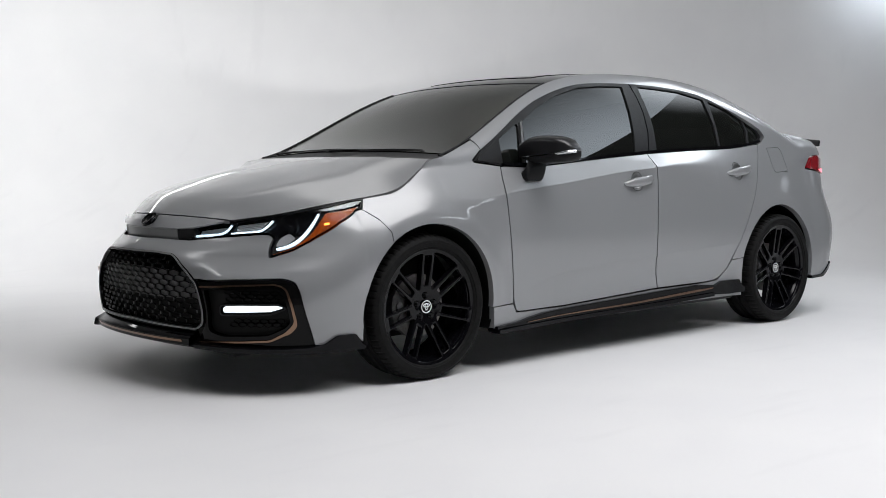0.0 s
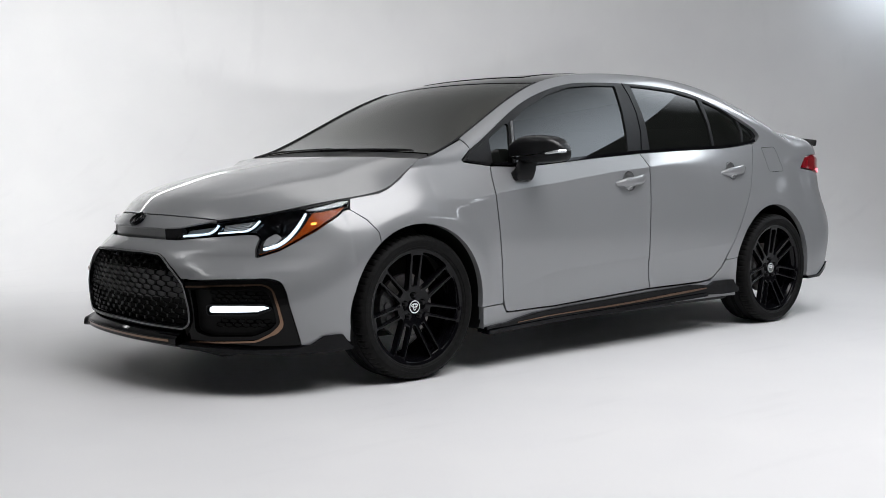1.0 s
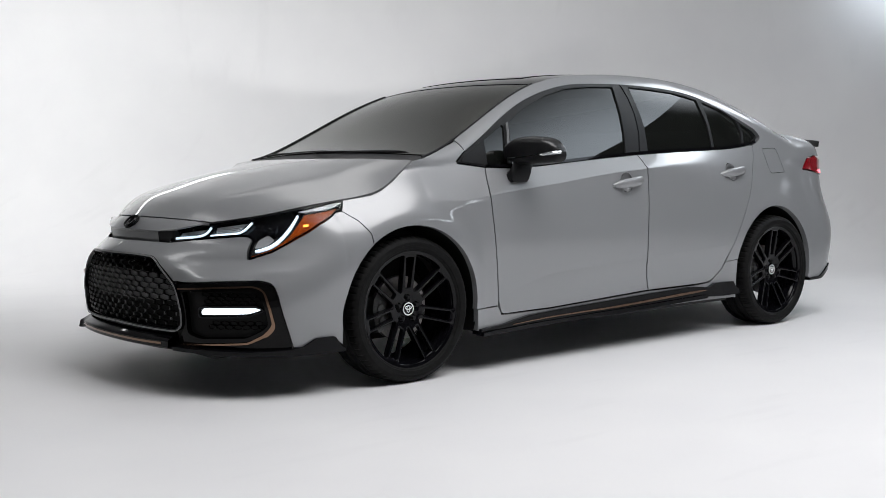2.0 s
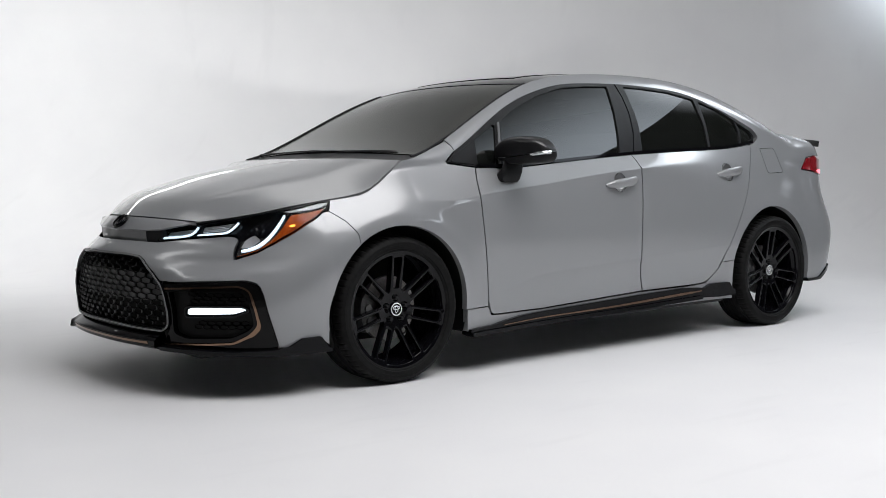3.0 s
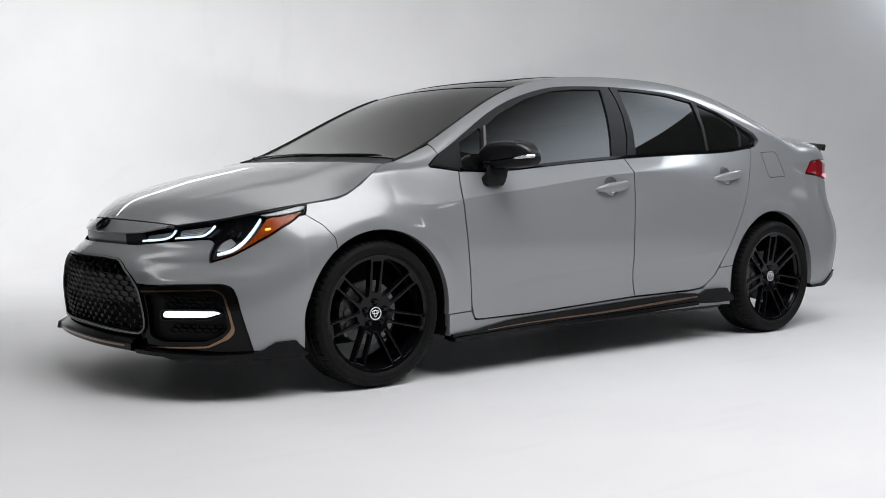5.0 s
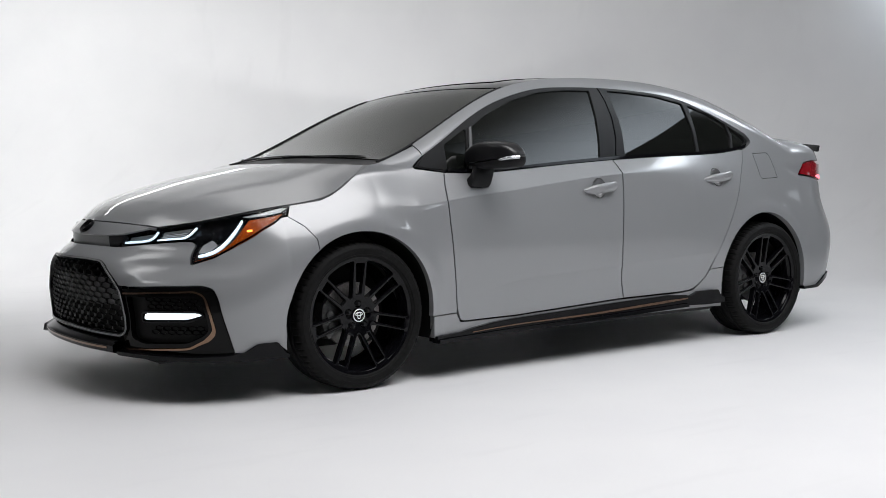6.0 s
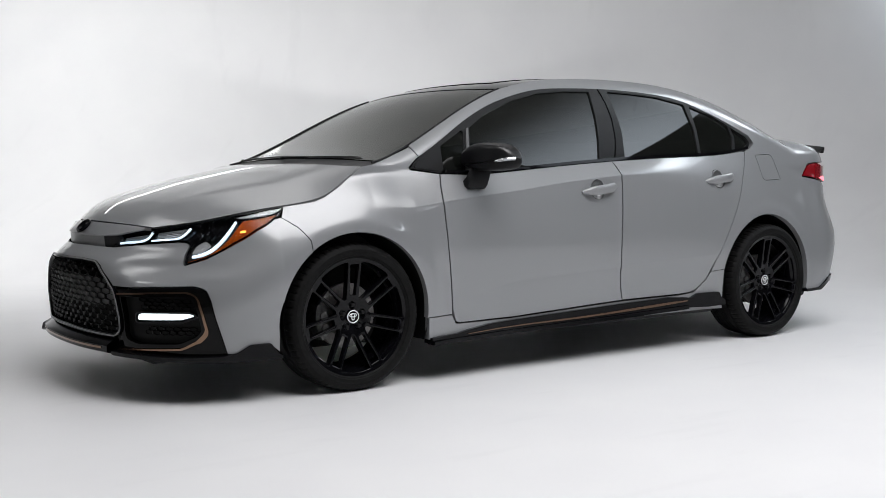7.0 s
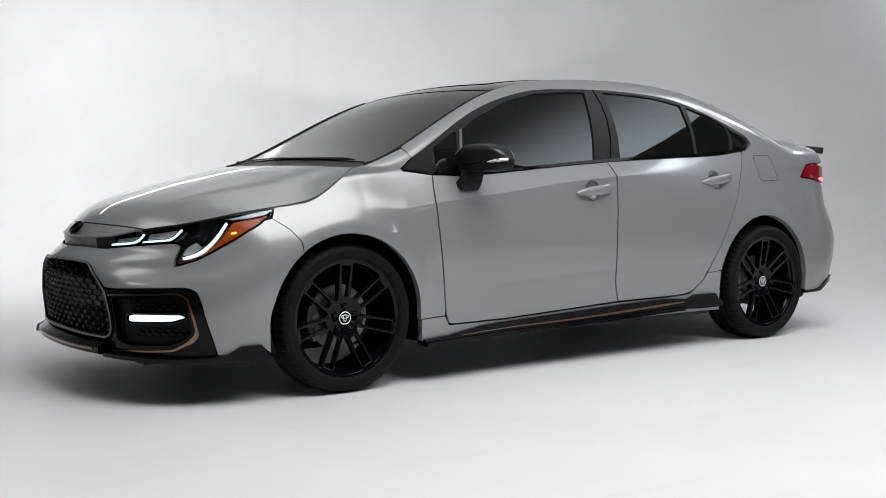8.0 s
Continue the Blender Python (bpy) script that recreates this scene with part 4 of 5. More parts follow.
def rear_end():
    half = arc(*ARCH_R, ARCH, 34, -12, 24) + [(3.045, 0.245), (3.12, 0.252), (3.25, 0.300), (3.40, 0.30), (4.15, 0.30), (4.15, 0.72), (3.36, 0.850), (3.335, 0.860), (3.20, 0.882), (3.066, 0.898), (3.10, 0.840), (3.05, 0.70)]
    panel("rear_bumper", [sheet(rounded(half), body, gap=0.0, depth=0.03, flip=f) for f in (False, True)], PAINT, car, "grey painted rear bumper")
    low = rounded([(3.022, 0.250), (3.12, 0.256), (3.24, 0.306), (3.32, 0.322), (3.45, 0.32), (4.15, 0.32), (4.15, 0.27), (3.45, 0.285), (3.26, 0.282), (3.14, 0.240), (3.022, 0.236)])
    panel("rear_diffuser", [sheet(low, body, depth=0.05, offset=0.010, flip=f) for f in (False, True)], BLACK, car, "gloss black rear diffuser lip")
    tailgate = rounded([(4.15, 1.062), (3.40, 1.064), (3.36, 0.985), (3.70, 0.99), (3.72, 0.85), (3.50, 0.84), (4.15, 0.72)])
    panel("boot_panel", [sheet(tailgate, body, depth=0.01, flip=f) for f in (False, True)], PAINT, car)
    for f in (False, True):
        out = rounded([(3.069, 0.905, 0.008), (3.20, 0.888), (3.335, 0.867), (3.70, 0.86), (3.70, 0.975), (3.303, 0.964), (3.202, 0.982), (3.109, 0.972, 0.012)])
        lamp = panel("tail_lamp", [sheet(out, body, gap=0.001, depth=0.03, offset=0.006, flip=f)], RED, car, "red tail lamp, lit")
        panel("lit_strip", [sheet(rounded([(3.235, 0.893), (3.30, 0.880), (3.36, 0.876), (3.36, 0.898), (3.30, 0.902)]), body, depth=0.004, offset=0.009, flip=f)], REDLIT, lamp)
    deck = np.array([(v, q * 0.6) for v, q in [(2.92, q) for q in np.linspace(1, -1, 16)] + [(v, -1.0) for v in np.linspace(2.95, 3.30, 8)] + [(3.34, q) for q in np.linspace(-0.98, 0.98, 16)] + [(v, 1.0) for v in np.linspace(3.30, 2.95, 8)]])
    panel("boot_lid", [sheet(deck, lambda a, b: crown(a, b / 0.6), step=0.04, gap=0.002, depth=0.012)], PAINT, car, "grey boot lid")
    bm = bmesh.new()
    rings = []
    for y in np.linspace(-0.66, 0.66, 25):
        e = abs(y) / 0.66
        x0, x1, z = 3.440 - 0.02 * e * e, 3.555 - 0.09 * e ** 3, 1.093 - 0.036 * e * e
        rings.append([(x0, y, z - 0.012), (x0 + 0.02, y, z - 0.002), ((x0 + x1) / 2, y, z + 0.008), (x1, y, z + 0.024), (x1 + 0.004, y, z + 0.018), (x1 - 0.004, y, z - 0.012), ((x0 + x1) / 2, y, z - 0.014)])
    loft(bm, rings)
    bmesh.ops.recalc_face_normals(bm, faces=bm.faces)
    wing = part("rear_spoiler", bm, TRIM, car, "black lip spoiler on the boot")
    for y in (-0.63, 0.63):
        part("spoiler_foot", box(bmesh.new(), (3.34, y - 0.012, 1.03), (3.40, y + 0.012, 1.068), 0.004), TRIM, wing)


def glasshouse():
    def band(v0, v1, k=0.6, n=24):
        return np.array([(v0, q * k) for q in np.linspace(1, -1, n)] + [(v, -k) for v in np.linspace(v0, v1, n)[1:-1]] + [(v1, q * k) for q in np.linspace(-1, 1, n)] + [(v, k) for v in np.linspace(v1, v0, n)[1:-1]])
    surf = lambda a, b: crown(a, b / 0.6)
    panel("cowl", [sheet(band(0.085, 0.20), surf, step=0.05, gap=0.002, depth=0.02, offset=-0.006)], TRIM, car)
    panel("windscreen", [sheet(band(0.20, 0.965), surf, step=0.03, gap=0.003, depth=0.006, offset=-0.002)], WINDSCREEN, car, "dark tinted windscreen")
    for q in (-0.992, 0.992):
        pts = crown(np.linspace(0.16, 0.97, 30), np.full(30, q)) + np.array((0, 0, 0.001))
        part("windscreen_moulding", loft(bmesh.new(), tube(pts.tolist(), 0.0055, 8)), TRIM, car)
    roof = panel("roof", [sheet(band(0.97, 2.30), surf, step=0.04, gap=0.002, depth=0.01)], BLACK, car, "gloss black roof panel")
    panel("rear_window", [sheet(band(2.305, 2.915), surf, step=0.04, gap=0.003, depth=0.006, offset=-0.002)], GLASS, car)
    hatch = np.array([(v, q * 0.6) for v, q in [(1.12, q) for q in np.linspace(0.68, -0.68, 12)] + [(1.52, q) for q in np.linspace(-0.68, 0.68, 12)]])
    panel("sunroof", [sheet(hatch, surf, step=0.04, depth=0.004, offset=0.003)], BLACK, roof, "dark glass sunroof")


def inner_shell():
    """Behind the panels: arch liners, underbody, and near-black sheets added to keep gaps and cabin dark."""
    for f in (False, True):
        loop = rounded([(-0.9, 0.2), (-0.9, 0.62), (-0.35, 0.72), (0.05, 0.86), (0.4, 0.93), (2.6, 0.99), (3.3, 0.95), (3.3, 0.3)] + arc(*ARCH_R, ARCH + 0.02, -12, 192, 30) + [(2.2, 0.18), (0.5, 0.18)] + arc(*ARCH_F, ARCH + 0.02, -12, 192, 30))
        # Added blocker; its black stands for the shade in the shut lines.
        panel("gap_blocker", [sheet(loop, body, step=0.06, depth=0.0, offset=-0.030, flip=f)], DARK, car)
        for cx, cz in (ARCH_F, ARCH_R):
            bm = bmesh.new()
            lathe(bm, [(0.05, 0.58), (ARCH + 0.018, 0.58), (ARCH + 0.018, 0.86), (ARCH + 0.004, 0.874)], 40, -20 if cx < 1 else -11, 200)
            sg = 1 if f else -1
            for v in bm.verts:
                v.co = (v.co.x + cx, v.co.y * sg, v.co.z + cz)
            part("arch_liner", bm, POCKET, car, "black wheel arch liner")
    part("underbody", box(bmesh.new(), (-0.80, -0.56, 0.15), (3.45, 0.56, 0.32), 0.03), DARK, car)
    part("underbody_middle", box(bmesh.new(), (0.42, -0.84, 0.17), (2.28, 0.84, 0.26), 0.02), DARK, car)
    bm = bmesh.new()
    rows = []
    for v in np.linspace(0.25, 3.2, 30):
        p = crown(np.full(15, v), np.linspace(-0.96, 0.96, 15))
        rows.append([(x, y, z - 0.05) for x, y, z in p])
    loft(bm, rows, closed=False, caps=False)
    part("headlining", bm, DARK, car)
    # Added slab under the windows that blacks out the cabin.
    part("cabin_blocker", box(bmesh.new(), (0.1, -0.70, 0.80), (3.1, 0.70, 0.86), 0.01), DARK, car)


front_bumper()
grille()
fascia()
lip_spoiler()
bonnet()
for flip in (False, True):
    fender(flip)
    sill(flip)
    doors(flip)
    body_side(flip)
rear_end()
glasshouse()
inner_shell()


def headlamp(f):
    out = rounded([(-1.137, 0.624), (-0.994, 0.646), (-0.862, 0.658), (-0.823, 0.656, 0.012), (-0.808, 0.642, 0.012), (-0.811, 0.615), (-0.806, 0.566, 0.006), (-0.725, 0.594), (-0.634, 0.647), (-0.503, 0.704), (-0.358, 0.748), (-0.325, 0.756), (-0.299, 0.792, 0.004), (-0.42, 0.782), (-0.599, 0.760), (-0.767, 0.733), (-0.965, 0.698), (-1.144, 0.670)])
    lamp = panel("headlamp", [sheet(out, body, step=0.03, gap=0.001, depth=0.0, offset=-0.034, flip=f)], BLACK, car, "LED headlamp with lit white strips and amber marker")
    wall = sheet(out, body, step=0.5, gap=0.001, depth=0.034, offset=0.0, flip=f)
    keep = [q for q in wall[1] if len(q) == 4]
    mesh = bpy.data.meshes.new("lamp_housing")
    mesh.from_pydata(wall[0], [], keep)
    link_mesh("lamp_housing", mesh, BLACK, lamp)
    rim = dense(out, 0.012)
    panel("lamp_rim", [sheet(rim, body, depth=0.004, offset=0.001, gap=0.001, flip=f, holes=[inward(rim, 0.004)])], BLACK, lamp)
    lens = panel("lens", [sheet(inward(rim, 0.002), body, step=0.03, depth=0.0, offset=0.0, flip=f)], LENS, lamp, "clear headlamp lens")
    lens.visible_shadow = False
    for p in ([(-1.124, 0.642), (-1.06, 0.648), (-1.018, 0.654), (-0.994, 0.667), (-0.980, 0.690)], [(-0.978, 0.655), (-0.92, 0.661), (-0.868, 0.667), (-0.839, 0.684), (-0.814, 0.710)]):
        panel("light_strip", [ribbon(shine(p), body, 0.0068, -0.006, 0.008, f)], LED, lamp, "lit white light strip")
    p = shine([(-0.790, 0.600), (-0.745, 0.613), (-0.694, 0.650), (-0.637, 0.707), (-0.606, 0.740)])
    panel("light_strip", [ribbon(p, body, np.interp(np.linspace(0, 1, len(p)), (0, 0.3, 0.7, 1), (0.0075, 0.0115, 0.0105, 0.007)), -0.010, 0.012, f)], LED, lamp, "lit white light strip")
    am = rounded([(-0.570, 0.741, 0.006), (-0.334, 0.764, 0.006), (-0.350, 0.754), (-0.500, 0.703), (-0.640, 0.640), (-0.728, 0.590), (-0.802, 0.570, 0.004), (-0.800, 0.578), (-0.730, 0.604), (-0.670, 0.650), (-0.605, 0.712)])
    marker = panel("side_marker", [sheet(am, body, step=0.02, depth=0.012, offset=-0.012, flip=f)], AMBER, lamp, "amber side marker")
    panel("marker_bulb", [sheet(rounded([(-0.594, 0.693, 0.005), (-0.566, 0.696, 0.005), (-0.562, 0.704, 0.005), (-0.590, 0.701, 0.005)]), body, depth=0.004, offset=-0.0085, flip=f)], BULB, lamp, "lit amber bulb")
    for a in ([(-1.112, 0.646), (-1.02, 0.653), (-0.998, 0.684), (-1.105, 0.666)], [(-0.965, 0.662), (-0.875, 0.670), (-0.835, 0.712), (-0.958, 0.692)]):
        g = np.array(a)
        bars = []
        for k in range(5):
            t0, t1 = k / 5, k / 5 + 0.13
            quad = [g[0] + (g[3] - g[0]) * t0, g[1] + (g[2] - g[1]) * t0, g[1] + (g[2] - g[1]) * t1, g[0] + (g[3] - g[0]) * t1]
            bars.append(sheet(np.array(quad), body, step=0.05, depth=0.008, offset=-0.020, flip=f))
        panel("lamp_louvre", bars, LOUVRE, lamp, "finned dark reflector")
    panel("lamp_brow", [sheet(rounded([(-0.60, 0.752), (-0.57, 0.749), (-0.345, 0.768), (-0.306, 0.787), (-0.42, 0.776)]), body, step=0.03, depth=0.004, offset=-0.004, flip=f)], LAMPGREY, lamp)
    p0, n0 = lift(np.array([(-0.743, 0.683)]), body, -0.030, f)
    p0, n0 = Vector(p0[0]), Vector(n0[0])
    aim = Vector((-0.93, -0.30 if not f else 0.30, 0.05)).normalized()
    bm = bmesh.new()
    lathe(bm, [(0.0, 0.030), (0.014, 0.027), (0.022, 0.018), (0.026, 0.004), (0.028, 0.0)], 28)
    turn = aim.to_track_quat("Y", "Z").to_matrix().to_4x4()
    bmesh.ops.transform(bm, matrix=Matrix.Translation(p0) @ turn, verts=bm.verts)
    bmesh.ops.recalc_face_normals(bm, faces=bm.faces)
    part("projector", bm, BLACK, lamp, "dark projector lens")
    bm = bmesh.new()
    lathe(bm, [(0.028, 0.0), (0.030, 0.012), (0.036, 0.014), (0.038, 0.0)], 28)
    bmesh.ops.transform(bm, matrix=Matrix.Translation(p0) @ turn, verts=bm.verts)
    part("projector_ring", bm, BLACK, lamp)
    panel("lamp_reflector", [sheet(rounded([(-0.798, 0.611), (-0.760, 0.616), (-0.728, 0.642), (-0.752, 0.660), (-0.790, 0.640)], 0.008), body, depth=0.006, offset=-0.014, flip=f)], LAMPGREY, lamp)


def emblem():
    bm = bmesh.new()
    m = Matrix.Translation((-0.881, -0.012, 0.7035)) @ Vector((-0.72, 0, 0.69)).normalized().to_track_quat("Z", "Y").to_matrix().to_4x4()
    for (rx, ry, w) in ((0.052, 0.035, 0.007), (0.018, 0.031, 0.006)):
        rings = []
        for k in range(32):
            a = 2 * math.pi * k / 32
            d = Vector((rx * math.cos(a), ry * math.sin(a), 0))
            o = Vector((math.cos(a) / rx, math.sin(a) / ry, 0)).normalized()
            rings.append([m @ (d + o * w * 0.7), m @ (d + Vector((0, 0, 0.006))), m @ (d - o * w * 0.7), m @ (d - Vector((0, 0, 0.004)))])
        loft(bm, rings + rings[:1], caps=False)
    bmesh.ops.remove_doubles(bm, verts=bm.verts, dist=1e-5)
    part("emblem", bm, BLACK, car, "gloss black oval badge")


def mirror(f):
    sg = 1 if f else -1
    sections = ((0.795, 0.650, 0.044, 0.960, 1.030), (0.830, 0.666, 0.058, 0.946, 1.054), (0.870, 0.679, 0.069, 0.938, 1.065), (0.920, 0.688, 0.075, 0.936, 1.068), (0.970, 0.696, 0.074, 0.936, 1.065), (1.015, 0.704, 0.068, 0.940, 1.056), (1.045, 0.713, 0.056, 0.944, 1.040), (1.064, 0.722, 0.042, 0.955, 1.014), (1.072, 0.730, 0.018, 0.968, 0.996))
    sec = spline([s[0] for s in sections], [s[1:] for s in sections])

    def ring(y, lo, hi, grow=0.0, n=36):
        x, d, z0, z1 = sec(y)
        out = []
        for a in np.linspace(0, 2 * math.pi, n, endpoint=False):
            c, s = math.cos(a), math.sin(a)
            u = abs(c) ** 0.5 * math.copysign(1, c)
            w = abs(s) ** 0.5 * math.copysign(1, s)
            px = x + (d + grow) * u * (1.0 if c < 0 else 0.55)
            pz = (z0 + z1) / 2 + ((z1 - z0) / 2 + grow) * w
            out.append((px, sg * y, min(max(pz, lo), hi)))
        return out
    ys = [0.795 + (1.072 - 0.795) * (1 - math.cos(t)) / 2 for t in np.linspace(0, math.pi, 22)]
    waist = lambda y: 0.972 + 0.030 * ((y - 0.80) / 0.27) ** 2 * 0.9
    bm = bmesh.new()
    loft(bm, [ring(y, waist(y), 2) for y in ys])
    bmesh.ops.recalc_face_normals(bm, faces=bm.faces)
    cap = part("door_mirror", bm, SATIN, car, "satin black door mirror")
    bm = bmesh.new()
    loft(bm, [ring(y, 0, waist(y) - 0.004, -0.003) for y in ys])
    bmesh.ops.recalc_face_normals(bm, faces=bm.faces)
    part("mirror_shell", bm, TRIM, cap, "black plastic lower shell")
    bm = bmesh.new()
    pts, rad = [], []
    for y in np.linspace(0.95, 1.068, 14):
        x, d, z0, z1 = sec(y)
        half = (z1 - z0) / 2
        zz = waist(y) - 0.006
        w = min(max((zz - (z0 + z1) / 2) / half, -1), 1)
        c = (1 - abs(w) ** (1 / 0.75) ** 1) ** 0.5
        pts.append((x - d * min(c, 1) * 0.985 + 0.002, sg * y, zz))
        rad.append(0.002 + 0.008 * min(1, (y - 0.95) / 0.09))
    loft(bm, tube(pts, rad, 8))
    bmesh.ops.recalc_face_normals(bm, faces=bm.faces)
    part("turn_signal", bm, REFLECTOR, cap, "clear turn signal strip")
    bm = bmesh.new()
    rings = []
    for t, y, x0, x1, z0, z1 in ((0, 0.800, 0.590, 0.725, 0.862, 0.900), (0.3, 0.845, 0.592, 0.712, 0.856, 0.905), (0.5, 0.862, 0.596, 0.705, 0.860, 0.925), (0.75, 0.868, 0.606, 0.712, 0.890, 0.955), (1, 0.860, 0.620, 0.730, 0.935, 0.975)):
        r = 0.012
        rings.append([(x0 + r, sg * y, z0), (x1 - r, sg * y, z0), (x1, sg * y, z0 + r), (x1, sg * (y - 0.012), z1 - r), (x1 - r, sg * (y - 0.016), z1), (x0 + r, sg * (y - 0.016), z1), (x0, sg * (y - 0.012), z1 - r), (x0, sg * y, z0 + r)])
    loft(bm, rings)
    bmesh.ops.recalc_face_normals(bm, faces=bm.faces)
    part("mirror_foot", bm, TRIM, cap, "black plastic mirror foot")
    bm = box(bmesh.new(), (0.728, min(sg * 0.83, sg * 1.04), 0.955), (0.732, max(sg * 0.83, sg * 1.04), 1.045))
    part("mirror_glass", bm, CHROME, cap)


def wiper(q0, v0, q1, v1):
    pts = crown(np.linspace(v0, v1, 14), np.linspace(q0, q1, 14)) + np.array((0, 0, 0.007))
    bm = loft(bmesh.new(), tube(pts.tolist(), [0.006, 0.0062, 0.0060, 0.0055, 0.0048] + [0.0030] * 8 + [0.0015], 8))
    arm = part("wiper", bm, TRIM, car, "black wiper resting at the windscreen's foot")
    pts2 = pts[4:] + np.array((0.010, 0, -0.006))
    part("wiper_blade", loft(bmesh.new(), tube(pts2.tolist(), 0.0032, 6)), TRIM, arm)
    bm = bmesh.new()
    bmesh.ops.create_uvsphere(bm, u_segments=14, v_segments=8, radius=0.011, matrix=Matrix.Translation(Vector(pts[0])) @ Matrix.Diagonal((1.3, 1, 0.8, 1)))
    part("wiper_pivot", bm, TRIM, arm)


WHEEL_MESHES = {}


def wheel_part(name, mat, make, parent, label="", m=None):
    if name not in WHEEL_MESHES:
        bm = bmesh.new()
        make(bm)
        bmesh.ops.recalc_face_normals(bm, faces=bm.faces)
        mesh = bpy.data.meshes.new(name)
        bm.to_mesh(mesh)
        bm.free()
        for p in mesh.polygons:
            p.use_smooth = True
        mesh.set_sharp_from_angle(angle=radians(32))
        mesh.materials.append(mat)
        WHEEL_MESHES[name] = mesh
    ob = link_mesh(name, WHEEL_MESHES[name], None, parent, label)
    if m is not None:
        ob.matrix_local = m
    return ob


def rim_mesh(bm):
    lathe(bm, [(0.232, -0.096), (0.240, -0.100), (0.243, -0.096), (0.238, -0.089), (0.231, -0.087), (0.226, -0.080), (0.221, -0.066), (0.213, -0.040), (0.206, 0.0), (0.206, 0.080), (0.232, 0.1), (0.226, 0.1), (0.200, 0.082), (0.200, 0.0), (0.208, -0.045), (0.222, -0.086), (0.228, -0.094), (0.232, -0.096)], 112)
    for v in bm.verts:
        r = math.hypot(v.co.x, v.co.z)
        k = 1 + 0.075 * min(1, (r - 0.07) / 0.12)
        v.co.x, v.co.z = v.co.x * k, v.co.z * k
    spoke_face(bm)
    lathe(bm, [(0.0, -0.030), (0.068, -0.030), (0.072, -0.020), (0.0, -0.015)], 40)


DISH = spline((0.0, 0.035, 0.075, 0.12, 0.18, 0.225, 0.250, 0.4), (-0.062, -0.064, -0.069, -0.076, -0.085, -0.092, -0.096, -0.110))


def dish(u, v):
    """The outer face of the wheel."""
    return np.stack([u, DISH(np.hypot(u, v)), v], -1)


def spoke_face(bm):
    """Seven pairs of spokes: a dished disc with rounded pockets between the pairs, a slot within each pair and five nut wells."""
    turn = lambda r, a: (r * math.cos(a), r * math.sin(a))
    holes = []
    for k in range(7):
        a0 = math.pi / 2 + 2 * math.pi * k / 7
        a1, mid = a0 + 2 * math.pi / 7, a0 + math.pi / 7
        side = math.asin(0.0325 / 0.237)
        rim = [turn(0.237, a) for a in np.linspace(a0 + side, a1 - side, 11)]
        holes.append((rounded([(*turn(0.068, mid), 0.030), (*rim[0], 0.016)] + rim[1:-1] + [(*rim[-1], 0.016)]), 0.034))
        ax, ay = np.array(turn(1, a0)), np.array(turn(1, a0 + math.pi / 2))
        holes.append((rounded([(*(ax * r + ay * w), 0.005) for r, w in ((0.092, -0.0140), (0.225, -0.0212), (0.225, 0.0212), (0.092, 0.0140))]), 0.026))
    for k in range(5):
        c = turn(0.050, 2 * math.pi * (k + 0.25) / 5)
        holes.append((np.array(oval(*c, 0.0135, 0.0135, 24)), 0.024))
    soft = 0.0042
    holes = [(dense(h, 0.007), d) for h, d in holes]
    disc = np.array([turn(0.251, a) for a in np.linspace(0, 2 * math.pi, 160, endpoint=False)])
    v, f, _ = sheet(disc, dish, step=0.012, depth=0.0, holes=[inward(h, -soft) for h, _ in holes], edge=0.02)
    vs = [bm.verts.new(p) for p in v]
    for q in f:
        bm.faces.new([vs[i] for i in q])
    for h, deep in holes:
        rings = []
        for grow, down in [(soft * (1 - math.sin(a)), soft * (1 - math.cos(a))) for a in np.linspace(0, math.pi / 2, 4)] + [(0.0, deep)]:
            flat = inward(h, -grow) if grow > 1e-9 else h
            rings.append(dish(flat[:, 0], flat[:, 1]) + np.array((0, down, 0)))
        loft(bm, [[tuple(p) for p in ring] for ring in rings], caps=False)
    bmesh.ops.remove_doubles(bm, verts=bm.verts, dist=2e-5)


def tyre_mesh(bm):
    side = [(0.252, -0.097), (0.258, -0.104), (0.262, -0.105), (0.265, -0.1095), (0.272, -0.1115), (0.278, -0.1115), (0.280, -0.1125), (0.292, -0.1115), (0.294, -0.1100), (0.303, -0.1050), (0.3115, -0.0960), (0.3150, -0.0840)]
    tread = [(0.3172, -0.070), (0.3178, -0.056), (0.3110, -0.054), (0.3110, -0.047), (0.3182, -0.045), (0.3185, -0.014), (0.3115, -0.012), (0.3115, -0.004), (0.3185, -0.002)]
    half = side + tread
    profile = half + [(r, -y) for r, y in half[::-1]]
    n = 320
    rings = []
    for k in range(n):
        a = 2 * math.pi * k / n
        ring = []
        for i, (r, y) in enumerate(profile):
            j = min(i, len(profile) - 1 - i)
            if k % 5 == 0 and 10 <= j <= 13:
                r -= 0.0045
            ring.append(bm.verts.new((r * math.cos(a), y, r * math.sin(a))))
        rings.append(ring)
    for k in range(n):
        a, b = rings[k], rings[(k + 1) % n]
        for i in range(len(profile) - 1):
            bm.faces.new((a[i], b[i], b[i + 1], a[i + 1]))


def letter_mesh(bm):
    lathe(bm, [(0.2800, -0.1122), (0.2812, -0.1138), (0.2910, -0.1130), (0.2922, -0.1115)], 4, 88.3, 91.7)


def disc_mesh(bm):
    lathe(bm, [(0.07, -0.012), (0.140, -0.012), (0.141, -0.009), (0.141, 0.009), (0.140, 0.012), (0.07, 0.012)], 72)
    lathe(bm, [(0.0, -0.042), (0.066, -0.042), (0.072, -0.036), (0.074, -0.010)], 48)


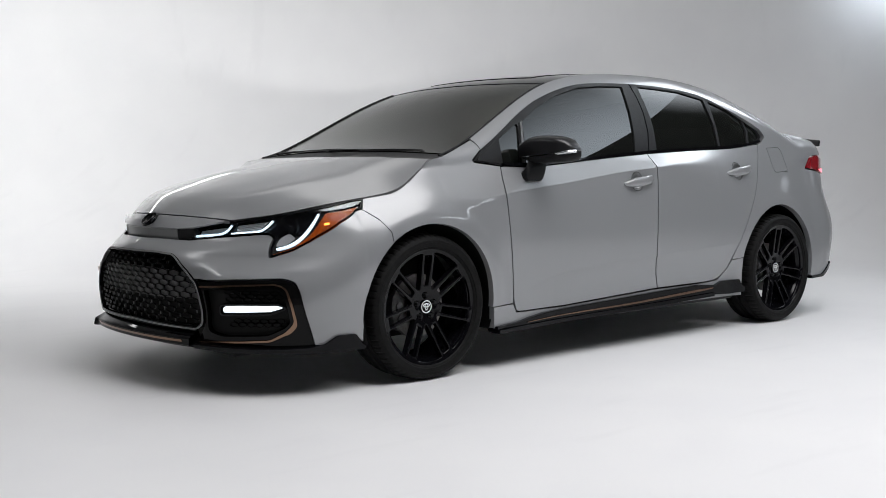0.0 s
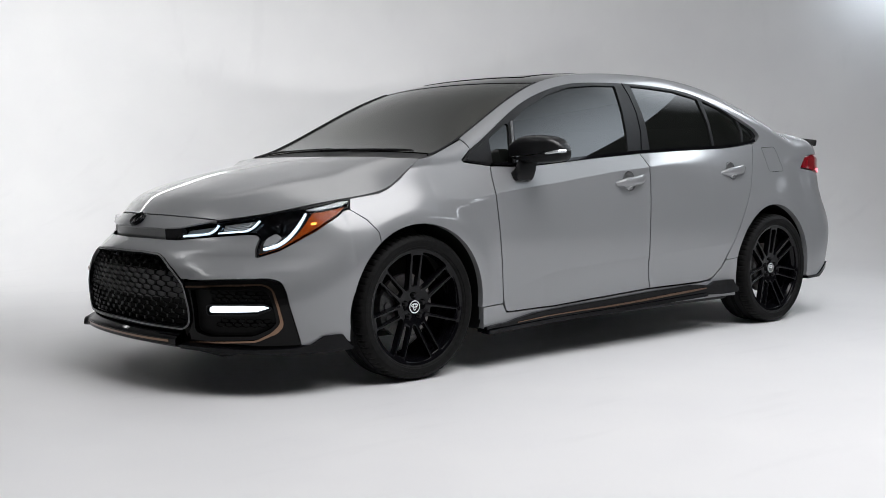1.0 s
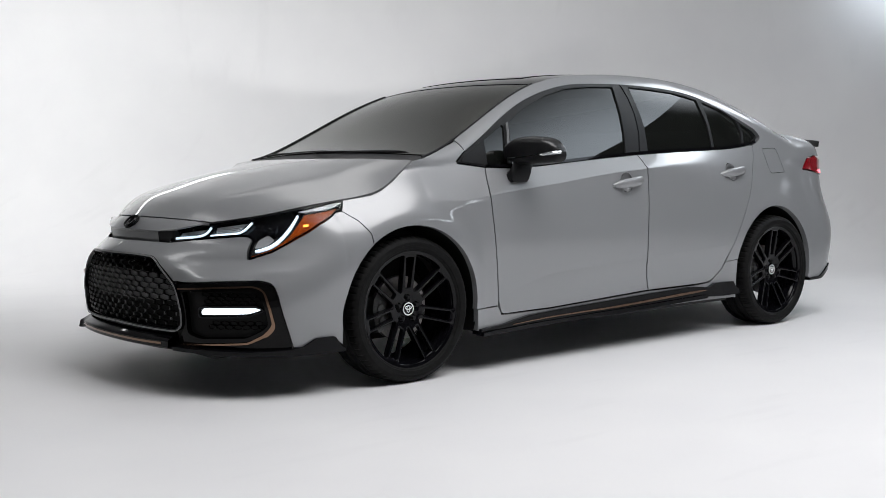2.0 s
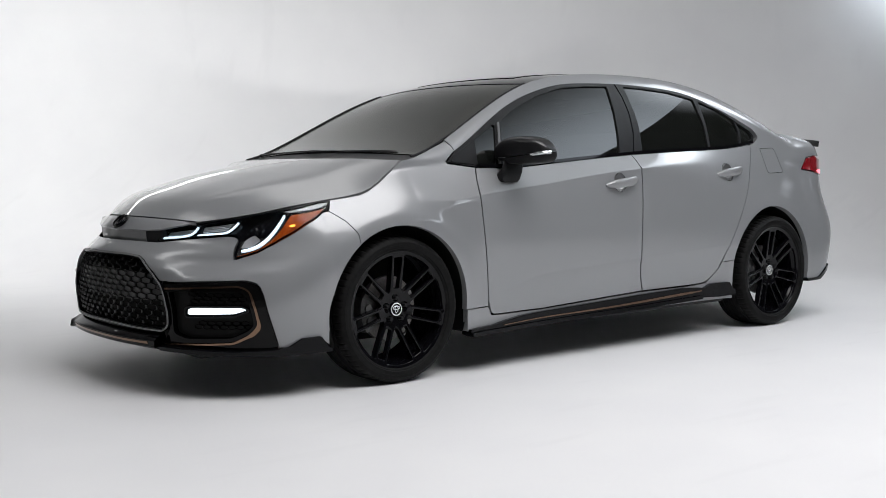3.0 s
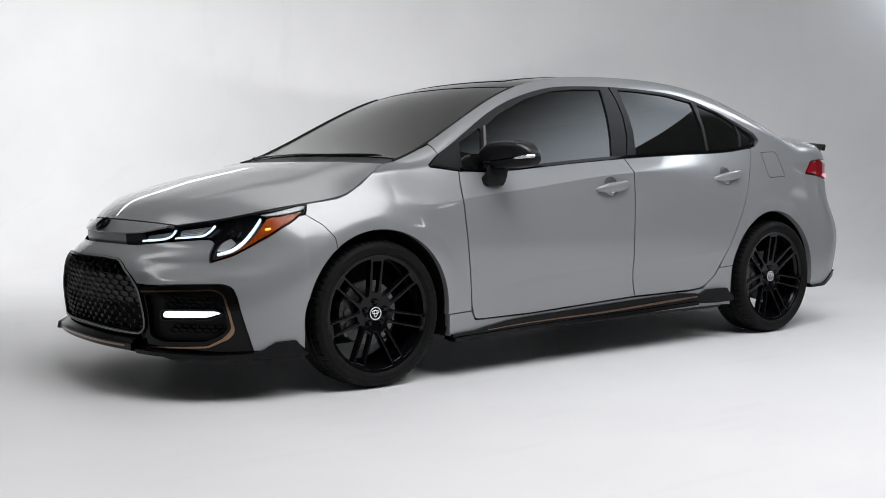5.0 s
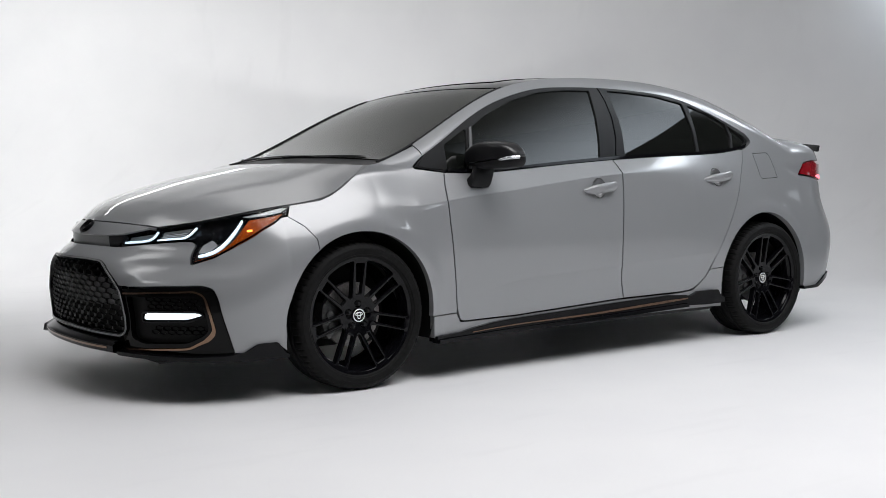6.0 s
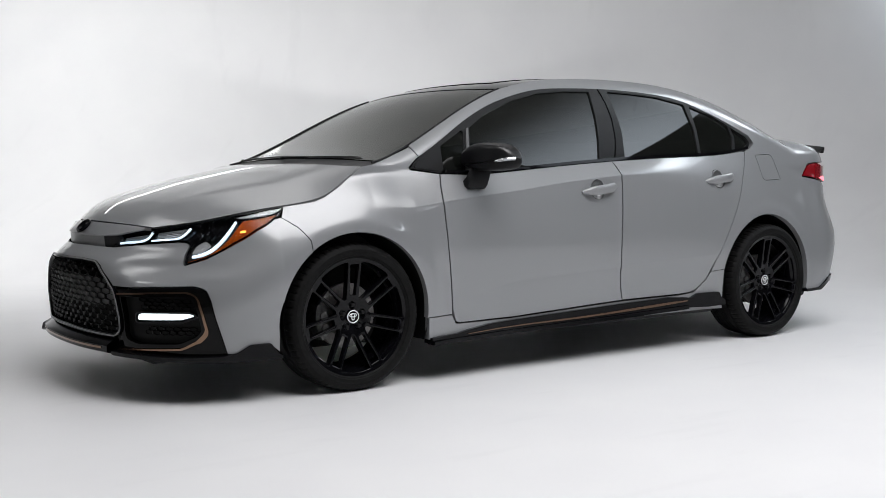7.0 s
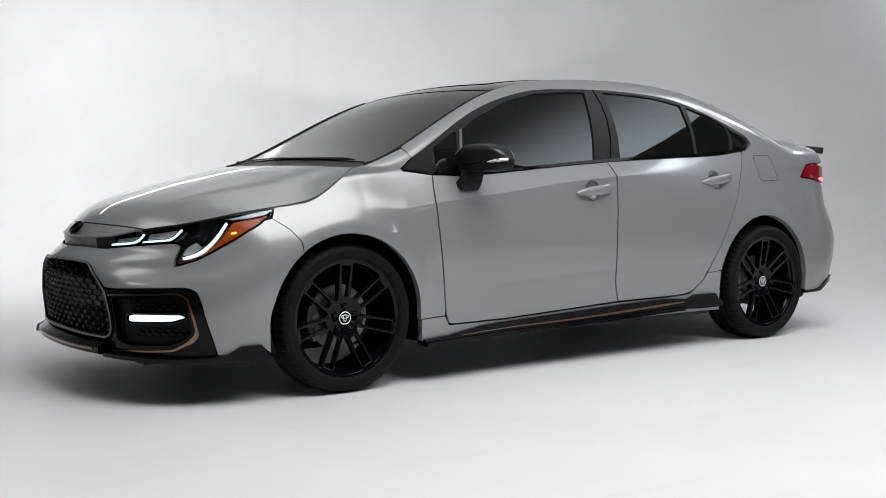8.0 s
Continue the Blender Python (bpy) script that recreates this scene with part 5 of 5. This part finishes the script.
def caliper_mesh(bm):
    rings = []
    for a in np.radians(np.linspace(-30, 30, 13)):
        e = min(1.0, 1.25 - abs(math.degrees(a)) / 30 * 0.45)
        rings.append([(r * math.cos(a), y, r * math.sin(a)) for r, y in ((0.098, -0.022), (0.100, -0.034 * e), (0.135, -0.042 * e), (0.158, -0.030), (0.160, 0.03), (0.098, 0.03))])
    loft(bm, rings)
    for a in (-0.22, 0.22):
        m = Matrix.Translation((0.126 * math.cos(a), -0.040, 0.126 * math.sin(a))) @ Matrix.Rotation(math.pi / 2, 4, "X")
        bmesh.ops.create_cone(bm, cap_ends=True, segments=20, radius1=0.019, radius2=0.017, depth=0.014, matrix=m)


def nut_mesh(bm):
    bmesh.ops.create_cone(bm, cap_ends=True, segments=6, radius1=0.0105, radius2=0.0085, depth=0.022, matrix=Matrix.Rotation(math.pi / 2, 4, "X"))


def cap_mesh(bm):
    lathe(bm, [(0.0, -0.003), (0.024, -0.002), (0.0305, 0.0), (0.031, 0.006)], 40)


def badge_mesh(bm):
    for rx, rz, w in ((0.0270, 0.0260, 0.0026), (0.0080, 0.0140, 0.0022), (0.0170, 0.0070, 0.0022)):
        rings = []
        up = 0.006 if rx == 0.0170 else 0.0
        for k in range(33):
            a = 2 * math.pi * k / 32
            d = Vector((rx * math.cos(a), -0.004, rz * math.sin(a) + up))
            o = Vector((math.cos(a) / rx, 0, math.sin(a) / rz)).normalized()
            rings.append([d + o * w, d + Vector((0, -0.0015, 0)), d - o * w, d + Vector((0, 0.002, 0))])
        loft(bm, rings, caps=False)


def wheel(x, f, turn):
    m = Matrix.Translation((x, 0.768 if f else -0.768, 0.3185)) @ Matrix.Rotation(math.pi if f else 0, 4, "Z")
    spin = Matrix.Rotation(radians(turn), 4, "Y")
    hub = wheel_part("wheel", RIMBLACK, rim_mesh, car, "gloss black alloy wheel with seven paired spokes", m @ spin)
    wheel_part("tyre", RUBBER, tyre_mesh, hub, "black low-profile tyre")
    for c in (0, 180):
        for k in range(9):
            wheel_part("tyre_lettering", RUBBER, letter_mesh, hub, "", Matrix.Rotation(radians(c - 22 + 5.4 * k), 4, "Y"))
    wheel_part("brake_disc", STEEL, disc_mesh, hub, "bare steel brake disc", Matrix.Translation((0, 0.0, 0)))
    wheel_part("brake_caliper", CAST, caliper_mesh, hub, "grey cast brake caliper", spin.inverted() @ Matrix.Rotation(radians(180 - 8), 4, "Y"))
    wheel_part("centre_cap", BLACK, cap_mesh, hub, "black centre cap", Matrix.Translation((0, -0.068, 0)))
    wheel_part("cap_badge", SILVER, badge_mesh, hub, "silver ring badge", spin.inverted() @ Matrix.Translation((0, -0.0685, 0)))
    for k in range(5):
        a = 2 * math.pi * (k + 0.25) / 5
        wheel_part("lug_nut", TRIM, nut_mesh, hub, "", Matrix.Translation((0.050 * math.cos(a), -0.066, 0.050 * math.sin(a))))


for flip in (False, True):
    headlamp(flip)
    mirror(flip)
    for x in (0.0, 2.70):
        wheel(x, flip, 0)
emblem()
wiper(0.80, 0.19, -0.02, 0.205)
wiper(0.05, 0.175, -0.80, 0.21)
